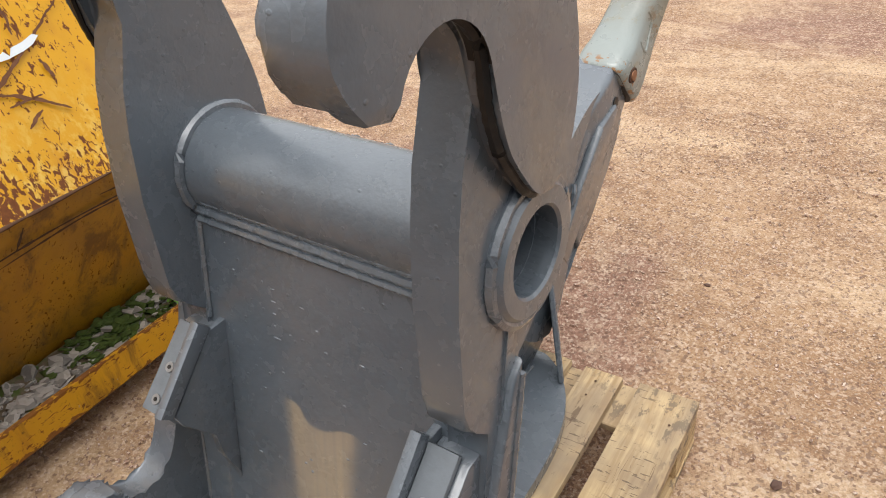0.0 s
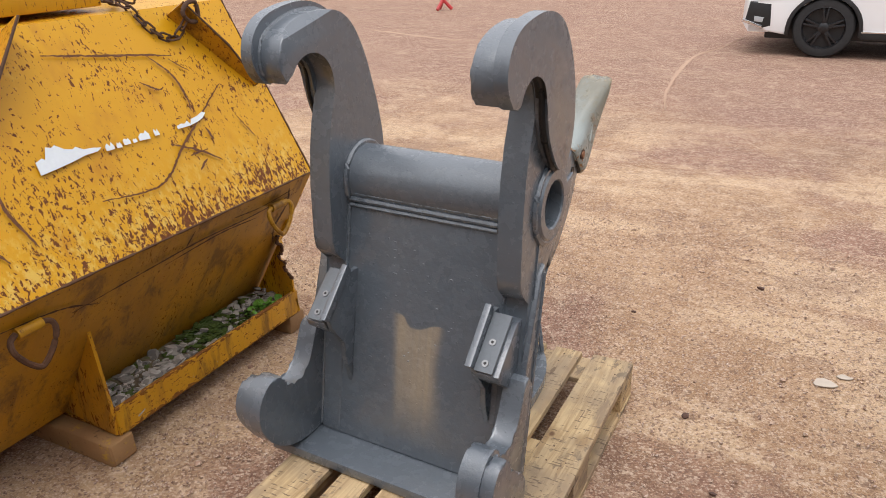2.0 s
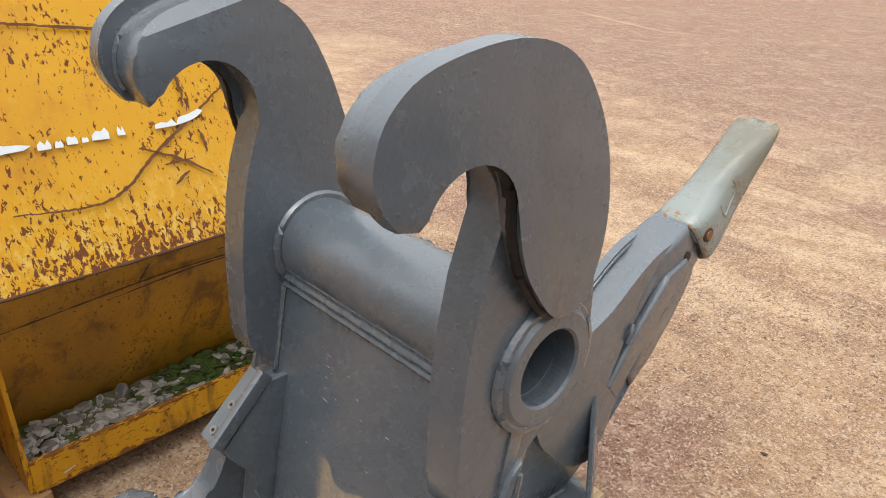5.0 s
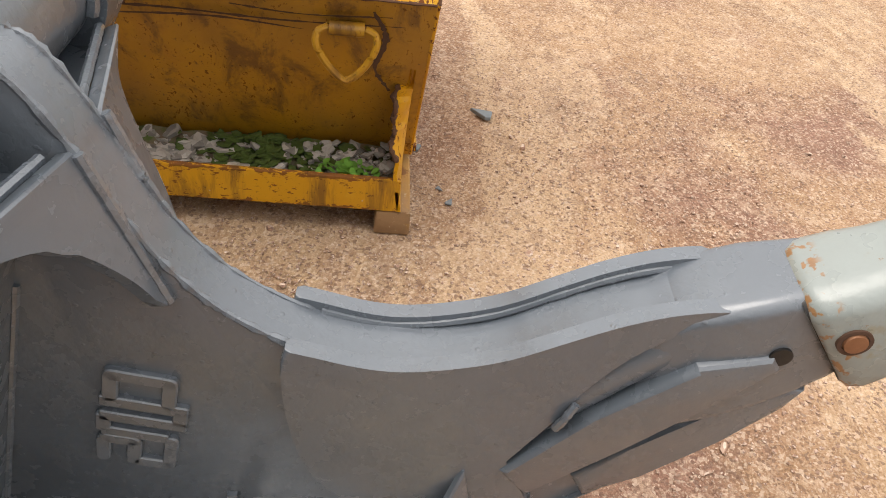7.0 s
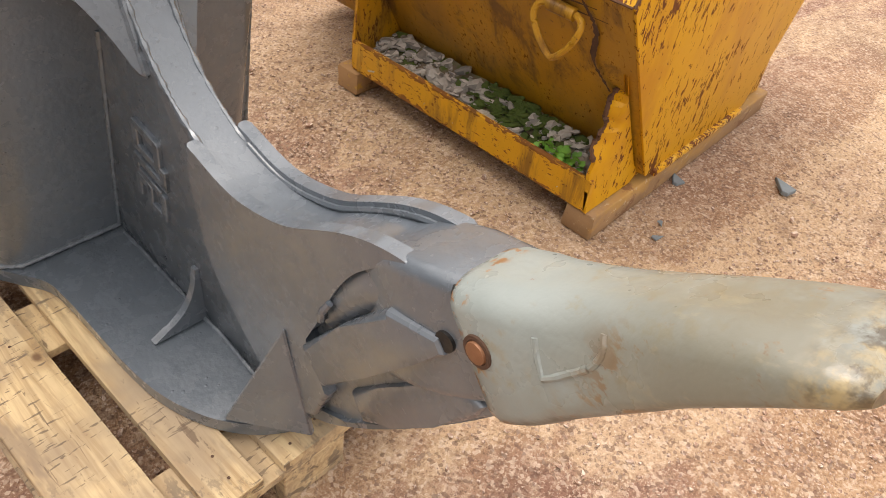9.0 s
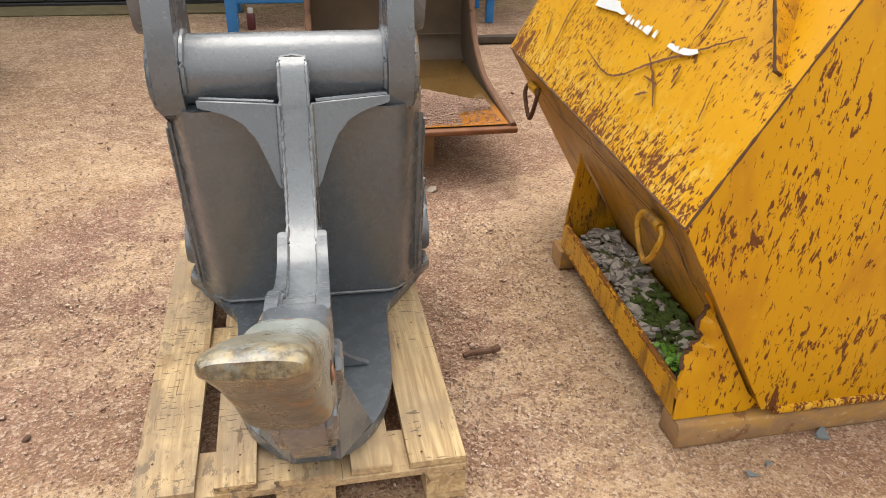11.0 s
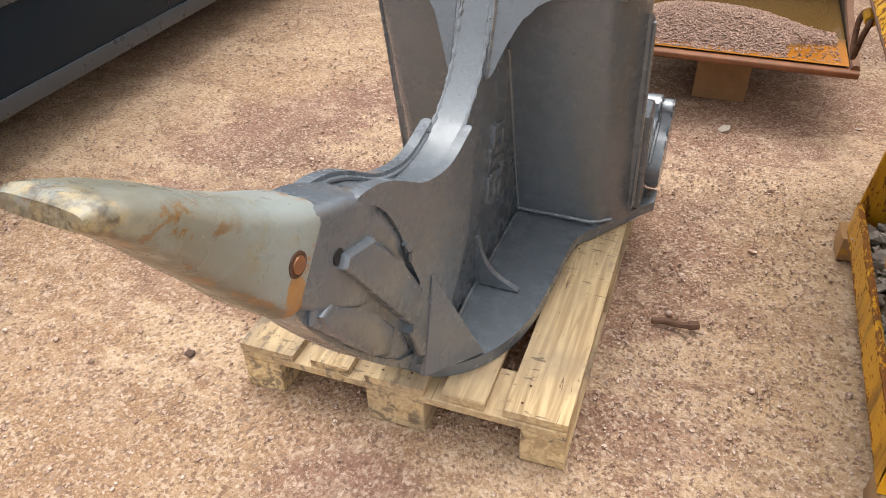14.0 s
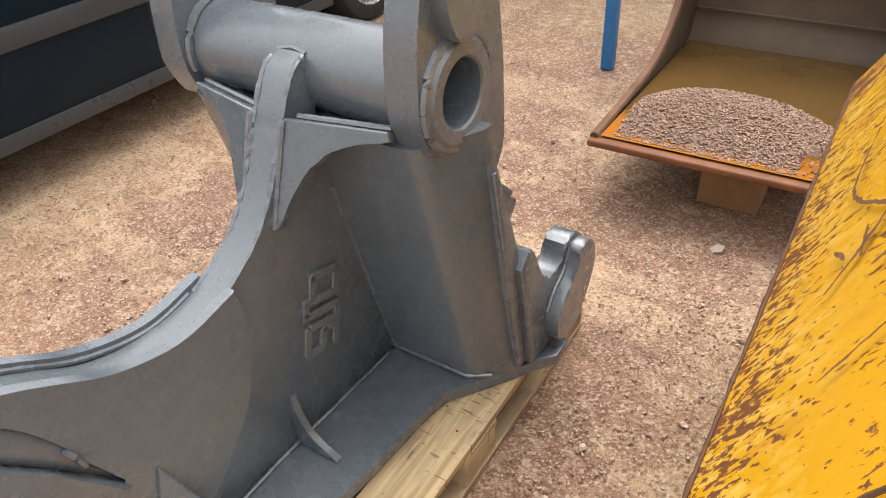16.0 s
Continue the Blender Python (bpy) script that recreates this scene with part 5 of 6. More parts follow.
BEARER.colour(BEARER.mix(BEARER.step(BEARER.noise(30, 5, 0.7), 0.58, 0.68, 0, 0.7), _c, (0.10, 0.05, 0.025))).bump(BEARER.noise(20, 4), 0.5, 0.006)


def build_timber(x0, x1, y0, y1, z1, label):
    bm = box(x0, x1, y0, y1, 0.0, z1, 0.006, 2)
    r = random.Random(int(abs(y0) * 100))
    for v in bm.verts:
        v.co += Vector((r.uniform(-1, 1), r.uniform(-1, 1), 0)) * 0.003
    return tagged(part("timber_block", bm, BEARER.mat if y0 < 0 else SLEEPER, None), label, "timber block", "blocks under the skip")


build_timber(-2.10, -1.015, 0.44, 0.535, 0.081, "paint-smeared weathered timber bearer under the yellow skip")
build_timber(-2.10, -1.000, -0.51, -0.415, 0.081, "brown weathered timber bearer under the yellow skip")


def build_chain():
    root = thing("chain", pose(-1.26, 0.0, 1.37), "rusty steel chain lying over the top of the skip", "chain")
    m = root.matrix_basis.inverted()
    paths = [curve([(-1.36, 0.06, 1.395), (-1.31, 0.07, 1.39), (-1.262, 0.09, 1.372), (-1.215, 0.13, 1.30), (-1.195, 0.18, 1.262), (-1.185, 0.22, 1.262), (-1.165, 0.255, 1.315)], 14),
             curve([(-1.30, 0.07, 1.41), (-1.36, 0.12, 1.392), (-1.45, 0.20, 1.392), (-1.60, 0.24, 1.392), (-1.80, 0.12, 1.392)], 14),
             curve([(-1.29, 0.05, 1.385), (-1.34, 0.10, 1.40), (-1.30, 0.14, 1.388), (-1.36, 0.07, 1.41), (-1.42, 0.06, 1.41), (-1.60, 0.08, 1.42)], 10)]
    k = 0
    for line in paths:
        acc = 0.0
        for a, b in zip(line, line[1:]):
            a, b = Vector(a), Vector(b)
            acc += (b - a).length
            if acc < 0.030:
                continue
            acc = 0.0
            d = (b - a).normalized()
            q = d.to_track_quat("X", "Z").to_matrix().to_4x4()
            turn = q @ pose(0, 0, 0, 90 * (k % 2) + 20, 0, 0)
            loop = [Vector(((0.011 if math.cos(t) > 0 else -0.011) + 0.011 * math.cos(t), 0.0125 * math.sin(t), 0)) for t in [2 * math.pi * j / 14 for j in range(14)]]
            bm = tube([tuple(m @ (b + (turn.to_3x3() @ p))) for p in loop], 0.0042, 6, 0, 0, True)
            part("chain_link", bm, RUST_DARK, root)
            k += 1
    return root


build_chain()


def build_tray_fill():
    bm = bmesh.new()
    rnd = random.Random(3)
    for k in range(700):
        y = rnd.uniform(-0.44, 0.49)
        x = -1.032 - 0.165 * rnd.random() ** 1.35
        h = 0.100 + 0.045 * (-1.03 - x) / 0.17 * 1.4 + 0.012 * noise.noise((x * 9, y * 9, 0))
        r = rnd.choice((0.006, 0.008, 0.010, 0.014, 0.019, 0.030))
        if 0.02 < y < 0.24 and x < -1.10 and rnd.random() < 0.8:
            continue
        add_stone(bm, rnd, (x, y, h + rnd.uniform(0, 0.014)), r, 0.42 if r > 0.012 else 0.6)
    ob = part("tray_rubble", bm, RUBBLE, None, smooth=0.3)
    tagged(ob, "grey crushed stone rubble heaped in the skip's foot tray", "rubble", kind="stuff")
    bm = bmesh.new()
    n = 40
    g = {}
    for i in range(n + 1):
        for j in range(9):
            y, x = -0.445 + 0.935 * i / n, -1.03 - 0.18 * j / 8
            g[i, j] = bm.verts.new((x, y, 0.100 + 0.062 * (-1.03 - x) / 0.17 + 0.012 * noise.noise((x * 14, y * 14, 1))))
    for i in range(n):
        for j in range(8):
            bm.faces.new((g[i, j], g[i + 1, j], g[i + 1, j + 1], g[i, j + 1]))
    ob = part("tray_moss", bm, SOIL, None)
    tagged(ob, "damp dark soil and green moss under the tray rubble", "moss", kind="stuff")
    # moss cushions
    bm = bmesh.new()
    for k in range(170):
        y, x = rnd.gauss(0.13, 0.10), rnd.uniform(-1.20, -1.09)
        h = 0.112 + 0.062 * (-1.03 - x) / 0.17
        add_stone(bm, rnd, (x, y, h), rnd.uniform(0.010, 0.026), 0.22)
    ob = part("moss_cushions", bm, MOSS, None, smooth=3.0)
    tagged(ob, "soft green moss cushions between the stones", "moss", kind="stuff")
    root = thing("weed", pose(-1.07, 0.36, 0.12), "small bright green leafy weed growing among the rubble", "weed")
    for k in range(46):
        a, r = rnd.uniform(0, 6.283), rnd.uniform(0.01, 0.075)
        c = Vector((r * math.cos(a) * 0.7, r * math.sin(a) * 1.2, 0.02 + rnd.uniform(0.01, 0.045)))
        turn = Euler((rnd.uniform(-0.6, 0.6), rnd.uniform(-0.6, 0.6), rnd.uniform(0, 6.28))).to_matrix()
        s = rnd.uniform(0.009, 0.018)
        bm = bmesh.new()
        rim = [Vector((s * math.cos(t), s * 0.8 * math.sin(t), 0.15 * s * math.cos(2 * t))) for t in [6.283 * j / 8 for j in range(8)]]
        mid = bm.verts.new(c + turn @ Vector((0, 0, -0.25 * s)))
        vs = [bm.verts.new(c + turn @ p) for p in rim]
        for j in range(8):
            bm.faces.new((mid, vs[j], vs[(j + 1) % 8]))
        part("leaf", bm, LEAF, root)


build_tray_fill()

# ---- rusty digger bucket with wet gravel ----
MUD_STEEL = plain("muddy_bucket_steel", (0.100, 0.070, 0.045), 0.7, 0.1, 0.45, 7, 0.4)
GREY_STEEL = plain("dull_grey_steel", (0.14, 0.15, 0.155), 0.55, 0.2, 0.3, 12, 0.2)
RUST_LIP = plain("bright_rust_lip", (0.185, 0.068, 0.026), 0.6, 0.1, 0.6, 14, 0.4)
RIM_RUST = plain("brown_rust_rim", (0.165, 0.082, 0.045), 0.75, 0.1, 0.6, 10, 0.4)
_n = Nodes("muddy_water", 0.06)
_c = _n.mix(_n.noise(3, 3), (0.085, 0.046, 0.014), (0.140, 0.080, 0.026))
_rust = _n.step(_n.math("ADD", _n.axis(1), _n.math("MULTIPLY", _n.math("SUBTRACT", _n.noise(6, 4), 0.5), 0.5)), -1.55, -1.32)
_n.colour(_n.mix(_rust, _c, (0.36, 0.135, 0.018)))
_n.bump(_n.noise(8, 2), 0.04, 0.005)
WATER = _n.mat


_n = Nodes("wet_gravel", 0.55)
_n.colour(_n.mix(_n.island(), (0.095, 0.050, 0.036), (0.44, 0.275, 0.195)))
WET = _n.mat


def build_bucket():
    root = thing("digger_bucket", pose(0, 0, 0), "rusty digger bucket holding muddy water and wet gravel", "excavator bucket")
    x0, x1 = -1.035, -0.150
    inner = curve([(-1.255, 0.262), (-1.60, 0.245), (-2.05, 0.235), (-2.28, 0.265), (-2.36, 0.36), (-2.37, 0.55), (-2.33, 0.80), (-2.27, 0.98)], 6)
    outer = [(y - 0.016 if z > 0.27 else y, z - 0.020) for y, z in inner][::-1]
    part("shell", prism(inner + outer, x0, x1, "x", 0), MUD_STEEL, root, "curved muddy shell")
    rim = curve([(-1.255, 0.264), (-1.45, 0.276), (-1.65, 0.290), (-1.80, 0.308), (-1.93, 0.348), (-2.05, 0.425), (-2.15, 0.535), (-2.205, 0.665), (-2.23, 0.80), (-2.225, 1.02)], 5)
    for x, s in ((x0, 1), (x1, -1)):
        side = rim + [(-2.30, 1.02), (-2.36, 0.80), (-2.385, 0.55), (-2.37, 0.36), (-2.29, 0.25), (-2.05, 0.222), (-1.60, 0.232), (-1.255, 0.247)]
        part("side_plate", prism(side, x - s * 0.012, x + s * 0.012, "x", 0.003), MUD_STEEL, root)
        bm = bmesh.new()
        add_tube(bm, [(x, y, z) for y, z in rim], 0.017, 8, 0.08, 3)
        part("rim_bar", bm, RIM_RUST, root, "rusty worn rim")
    part("cutting_lip", box(x0 - 0.016, x1 + 0.016, -1.275, -1.225, 0.236, 0.262, 0.008, 3), RUST_LIP, root, "orange rusty cutting lip")
    part("top_bar", box(x0, x1, -2.33, -2.20, 0.80, 0.99, 0.012, 2), GREY_STEEL, root)
    part("floor_weld", weld([(x0, -2.345, 0.40), (x1, -2.345, 0.40)], 0.006, 0.02, 4), MUD_STEEL, root)
    bm = bmesh.new()
    n, m = 34, 26
    g = {}
    for i in range(n + 1):
        for j in range(m + 1):
            x, y = x0 + 0.02 + (x1 - x0 - 0.04) * i / n, -1.262 - 1.058 * j / m
            g[i, j] = bm.verts.new((x, y, 0.2695))
    for i in range(n):
        for j in range(m):
            bm.faces.new((g[i, j], g[i + 1, j], g[i + 1, j + 1], g[i, j + 1]))
    part("muddy_water", bm, WATER, root, "still brown muddy water")
    bm = bmesh.new()
    rnd = random.Random(9)
    k = 0
    while k < 8000:
        x, y = rnd.uniform(x0 + 0.05, x1 - 0.06), rnd.uniform(-2.0, -1.272)
        far = -1.66 - 0.26 * noise.noise((x * 3, 0.5, 0)) - 0.10 * math.cos((x + 0.52) * 5)
        near = -1.36 + (0.10 if x < -0.75 else 0.0) * noise.noise((x * 5, 4.2, 0))
        h = 0.045 * max(0.0, math.cos((x + 0.50) * 3.0)) * max(0.0, math.sin(math.pi * min(1, max(0, (y - far) / (-1.30 - far)))))
        if y < far or (x < -0.80 and y > -1.45 and rnd.random() < 0.8):
            continue
        add_stone(bm, rnd, (x, y, 0.268 + h + rnd.uniform(0, 0.004)), rnd.choice((0.003, 0.004, 0.005, 0.0065)), 0.6)
        k += 1
    # the packed bed under the loose grains
    grid = {}
    for i in range(41):
        for j in range(31):
            x, y = x0 + 0.05 + (x1 - x0 - 0.11) * i / 40, -1.275 - 0.685 * j / 30
            far = -1.66 - 0.26 * noise.noise((x * 3, 0.5, 0)) - 0.10 * math.cos((x + 0.52) * 5)
            h = 0.045 * max(0.0, math.cos((x + 0.50) * 3.0)) * max(0.0, math.sin(math.pi * min(1, max(0, (y - far) / (-1.30 - far)))))
            low = -0.02 if y < far + 0.02 or (x < -0.80 and y > -1.45) else 0.0
            grid[i, j] = bm.verts.new((x, y, 0.2640 + h + low + 0.003 * noise.noise((x * 40, y * 40, 0))))
    for i in range(40):
        for j in range(30):
            bm.faces.new((grid[i, j], grid[i + 1, j], grid[i + 1, j + 1], grid[i, j + 1]))
    ob = part("wet_gravel", bm, WET, None, smooth=0.3)
    tagged(ob, "wet reddish gravel heaped inside the rusty bucket", "gravel", kind="stuff")
    return root


build_bucket()
for x0, x1, y0, y1 in ((-0.70, -0.49, -1.60, -1.43), (-0.62, -0.40, -2.2, -2.05)):
    ob = part("timber_block", box(x0, x1, y0, y1, 0.0, 0.212, 0.006, 2), TIMBER, None)
    tagged(ob, "dusty brown timber block supporting the rusty bucket", "timber block", "blocks under the bucket")

# ---- garage: dark timber doors and brick ----
_n = Nodes("black_tarred_timber", 0.62)
_n.colour(_n.mix(_n.noise(5, 5, 0.6, _n.scaled((14, 14, 0.8))), (0.006, 0.006, 0.007), (0.026, 0.025, 0.025)))
_n.bump(_n.noise(4, 5, 0.6, _n.scaled((20, 20, 0.8))), 0.4, 0.004)
TAR = _n.mat
WORN_TAR = plain("worn_tarred_board", (0.030, 0.030, 0.029), 0.7, 0, 0.6, 14, 0.3)
GREY_TIMBER = plain("grey_bare_timber", (0.13, 0.125, 0.115), 0.85, 0, 0.5, 30, 0.3)
_n = Nodes("red_brick", 0.88)
_c = _n.mix(_n.chance(), (0.33, 0.10, 0.055), (0.50, 0.19, 0.115))
_n.colour(_n.mix(_n.step(_n.noise(20, 5), 0.45, 0.75, 0, 0.6), _c, (0.26, 0.12, 0.085)))
_n.bump(_n.noise(60, 4), 0.4, 0.004)
BRICK = _n.mat
MORTAR = plain("mortar", (0.36, 0.31, 0.27), 0.95, 0, 0.2, 40, 0.3)
PLINTH = plain("mossy_concrete_plinth", (0.075, 0.075, 0.040), 0.9, 0, 0.4, 8, 0.3)
BLUE = plain("blue_paint", (0.018, 0.155, 0.40), 0.42, 0, 0.25, 20, 0.15)


def build_garage():
    wall = part("wall_garage", box(-6.0, 0.26, -5.25, -4.975, 0.0, 3.2, 0), MORTAR, None)
    tagged(wall, "red brick garage wall with pale mortar joints", "wall", kind="structure")
    tagged(part("plinth", box(-6.0, 0.262, -4.974, -4.94, 0.0, 0.105, 0.006), PLINTH, None), "mossy concrete plinth under the brickwork", "plinth", kind="structure")
    door = thing("garage_door", pose(1.9, -5.0, 0), "black tarred timber double garage door, closed", "door", kind="structure")
    inv = door.matrix_basis.inverted()
    def bit(name, b):
        b.transform(inv)
        return part(name, b, TAR, door)
    x = 0.30
    k = 0
    while x < 7.0:
        w = 0.148 + 0.02 * ((k * 7) % 3 - 1)
        bit("plank", box(x, x + w, -5.03 + 0.003 * (k % 2), -5.0 + 0.003 * (k % 2), 0.03, 2.5, 0.004, 1))
        x += w + 0.006
        k += 1
    bit("backing", box(0.28, 7.0, -5.10, -5.04, 0.0, 2.6, 0))
    for a, b in ((0.36, 1.83), (1.89, 3.40), (3.46, 6.9)):
        low = bit("ledger", box(a, b, -4.994, -4.955, 0.035, 0.20, 0.006, 1))
        low.data.materials[0] = WORN_TAR
        bit("worn_edge", box(a, b, -4.992, -4.957, 0.201, 0.212, 0.003, 1)).data.materials[0] = GREY_TIMBER
        bit("ledger", box(a, b, -4.994, -4.955, 1.2, 1.36, 0.006, 1))
    for a in (1.835, 3.405):
        bit("stile", box(a, a + 0.05, -4.993, -4.965, 0.03, 2.5, 0.004, 1))
    bit("post", box(0.262, 0.298, -5.02, -4.93, 0.0, 2.6, 0.006, 1))
    bit("lintel", box(0.262, 7.0, -5.2, -4.93, 2.51, 3.2, 0.006, 1))
    bit("threshold", box(0.30, 7.0, -5.05, -4.945, 0.0, 0.028, 0.006, 1))
    tagged(part("strip_of_moss", box(0.30, 7.0, -4.93, -4.62, 0.0, 0.008, 0.003, 1), plain("mossy_earth", (0.125, 0.100, 0.050), 0.95, 0, 0.5, 10, 0.5), None),
           "mossy yellowish earth along the garage door", "earth", kind="structure")
    return wall


GARAGE_WALL = build_garage()


def build_bench():
    root = thing("workbench_frame", pose(-0.7, -4.13, 0), "bright blue painted steel workbench frame on square legs", "workbench")
    for x in (-0.97, 1.05):
        for y in (-0.03, -0.52):
            part("leg", box(x - 0.03, x + 0.03, y - 0.03, y + 0.03, 0.0, 0.60, 0.004), BLUE, root)
    for y, z in ((1.655, 0.0), (-0.28, 0.6605)):
        part("leg", box(0.926, 0.984, y - 0.029, y + 0.029, z, 1.10, 0.004), BLUE, root)
    part("side_rail", box(0.926, 0.984, -0.309, 1.684, 1.1005, 1.15, 0.004), BLUE, root)
    part("rail", box(-1.25, 1.05, -0.02, 0.015, 0.185, 0.235, 0.004), BLUE, root)
    part("rail", box(-1.25, 1.05, -0.54, -0.50, 0.185, 0.235, 0.004), BLUE, root)
    part("top_frame", box(-1.32, 1.10, -0.58, 0.0, 0.602, 0.66, 0.004), BLUE, root)
    return root


def build_can():
    root = thing("spray_can", pose(0.225, -4.10, 0), "dark red spray can standing under the blue frame", "spray can")
    part("body", revolve([(0.0, 0.0), (0.031, 0.0), (0.033, 0.006), (0.033, 0.105), (0.025, 0.122), (0.0, 0.122)], "z", n=20, closed=False), plain("can_red", (0.075, 0.016, 0.018), 0.35), root)
    part("cap", revolve([(0.0, 0.1225), (0.022, 0.1225), (0.022, 0.152), (0.018, 0.158), (0.0, 0.158)], "z", n=18, closed=False), plain("can_cap", (0.35, 0.34, 0.33), 0.4), root, "pale cap")


build_bench()
build_can()
tagged(part("timber_rail", box(-2.9, -1.3, -3.60, -3.53, 0.0, 0.05, 0.006), plain("dark_damp_timber", (0.062, 0.045, 0.033), 0.9, 0, 0.4, 15, 0.4), None), "old dark timber lying on the yard ground", "timber")

# ---- cars ----
NAVY = Nodes("dark_blue_car_paint", 0.25, 0, 0.2).colour((0.003, 0.011, 0.019)).mat
TRIM = plain("grey_plastic_trim", (0.038, 0.043, 0.048), 0.34, 0, 0.15, 60, 0.05)
BLACK = plain("black_plastic", (0.012, 0.012, 0.013), 0.5, 0, 0.2, 60, 0.05)
WHITE = Nodes("white_car_paint", 0.18).colour((0.78, 0.79, 0.80)).set("Coat Weight", 0.5).mat
RUBBER = plain("tyre_rubber", (0.020, 0.020, 0.021), 0.8, 0, 0.3, 50, 0.2)
ALLOY = plain("silver_alloy", (0.62, 0.62, 0.62), 0.3, 0.6, 0.1, 30, 0.05)
BLACK_ALLOY = plain("black_alloy", (0.020, 0.020, 0.022), 0.3, 0.2, 0.2, 30, 0.05)
GLASS = Nodes("car_glass", 0.04).colour((0.012, 0.016, 0.018)).mat
CHROME = plain("chrome", (0.75, 0.76, 0.77), 0.15, 0.9, 0.05, 30, 0)
LAMP = Nodes("lamp_glass", 0.08).colour((0.42, 0.44, 0.46)).mat


def wheel(root, m, r, rim, spokes, double=False):
    """A wheel whose outer face looks along local -y."""
    w = 0.205
    prof = [(r * 0.70, -0.012), (r * 0.80, -0.018), (r * 0.93, -0.006), (r * 0.985, 0.022), (r, 0.06), (r, w - 0.05), (r * 0.97, w - 0.01), (r * 0.70, w - 0.01)]
    bm = revolve(prof, "y", (0, 0, 0), 48)
    bm.transform(m)
    tyre = part("tyre", bm, RUBBER, root)
    bm = revolve([(r * 0.71, -0.010), (r * 0.69, -0.014), (r * 0.655, 0.012), (r * 0.64, 0.09), (r * 0.64, w - 0.02), (r * 0.71, w - 0.02)], "y", (0, 0, 0), 44)
    bm.transform(m)
    part("rim", bm, rim, root)
    bm = revolve([(0.0, 0.058), (r * 0.642, 0.058), (r * 0.642, 0.115), (0.0, 0.115)], "y", (0, 0, 0), 32)
    bm.transform(m)
    part("brake_disc", bm, BLACK, root)
    bm = revolve([(0.0, -0.004), (r * 0.13, -0.004), (r * 0.18, 0.008), (r * 0.18, 0.06), (0.0, 0.06)], "y", (0, 0, 0), 24, False)
    bm.transform(m)
    part("hub_cap", bm, rim, root)
    for k in range(spokes):
        for e in ((-0.13, 0.13) if double else (0,)):
            a = 2 * math.pi * k / spokes + e
            bm = bmesh.new()
            p0, p1, w0, w1 = r * 0.14, r * 0.665, r * (0.045 if double else 0.060), r * (0.035 if double else 0.080)
            add_prism(bm, [(-w0, p0), (w0, p0), (w1, p1), (-w1, p1)], 0.004, 0.045, "y", 0.006, 2)
            bm.transform(m @ pose(0, 0, 0, 0, math.degrees(a), 0))
            part("spoke", bm, rim, root)
    return tyre


def arch_line(c, r, z, n=14):
    """Along a sill at height z, over a wheel at c."""
    h = 0.33
    a0 = math.degrees(math.asin((z - h) / r)) if abs(z - h) < r else 0
    return [(c - r * math.cos(radians(a0 + (180 - 2 * a0) * k / n)), h + r * math.sin(radians(a0 + (180 - 2 * a0) * k / n))) for k in range(n + 1)]


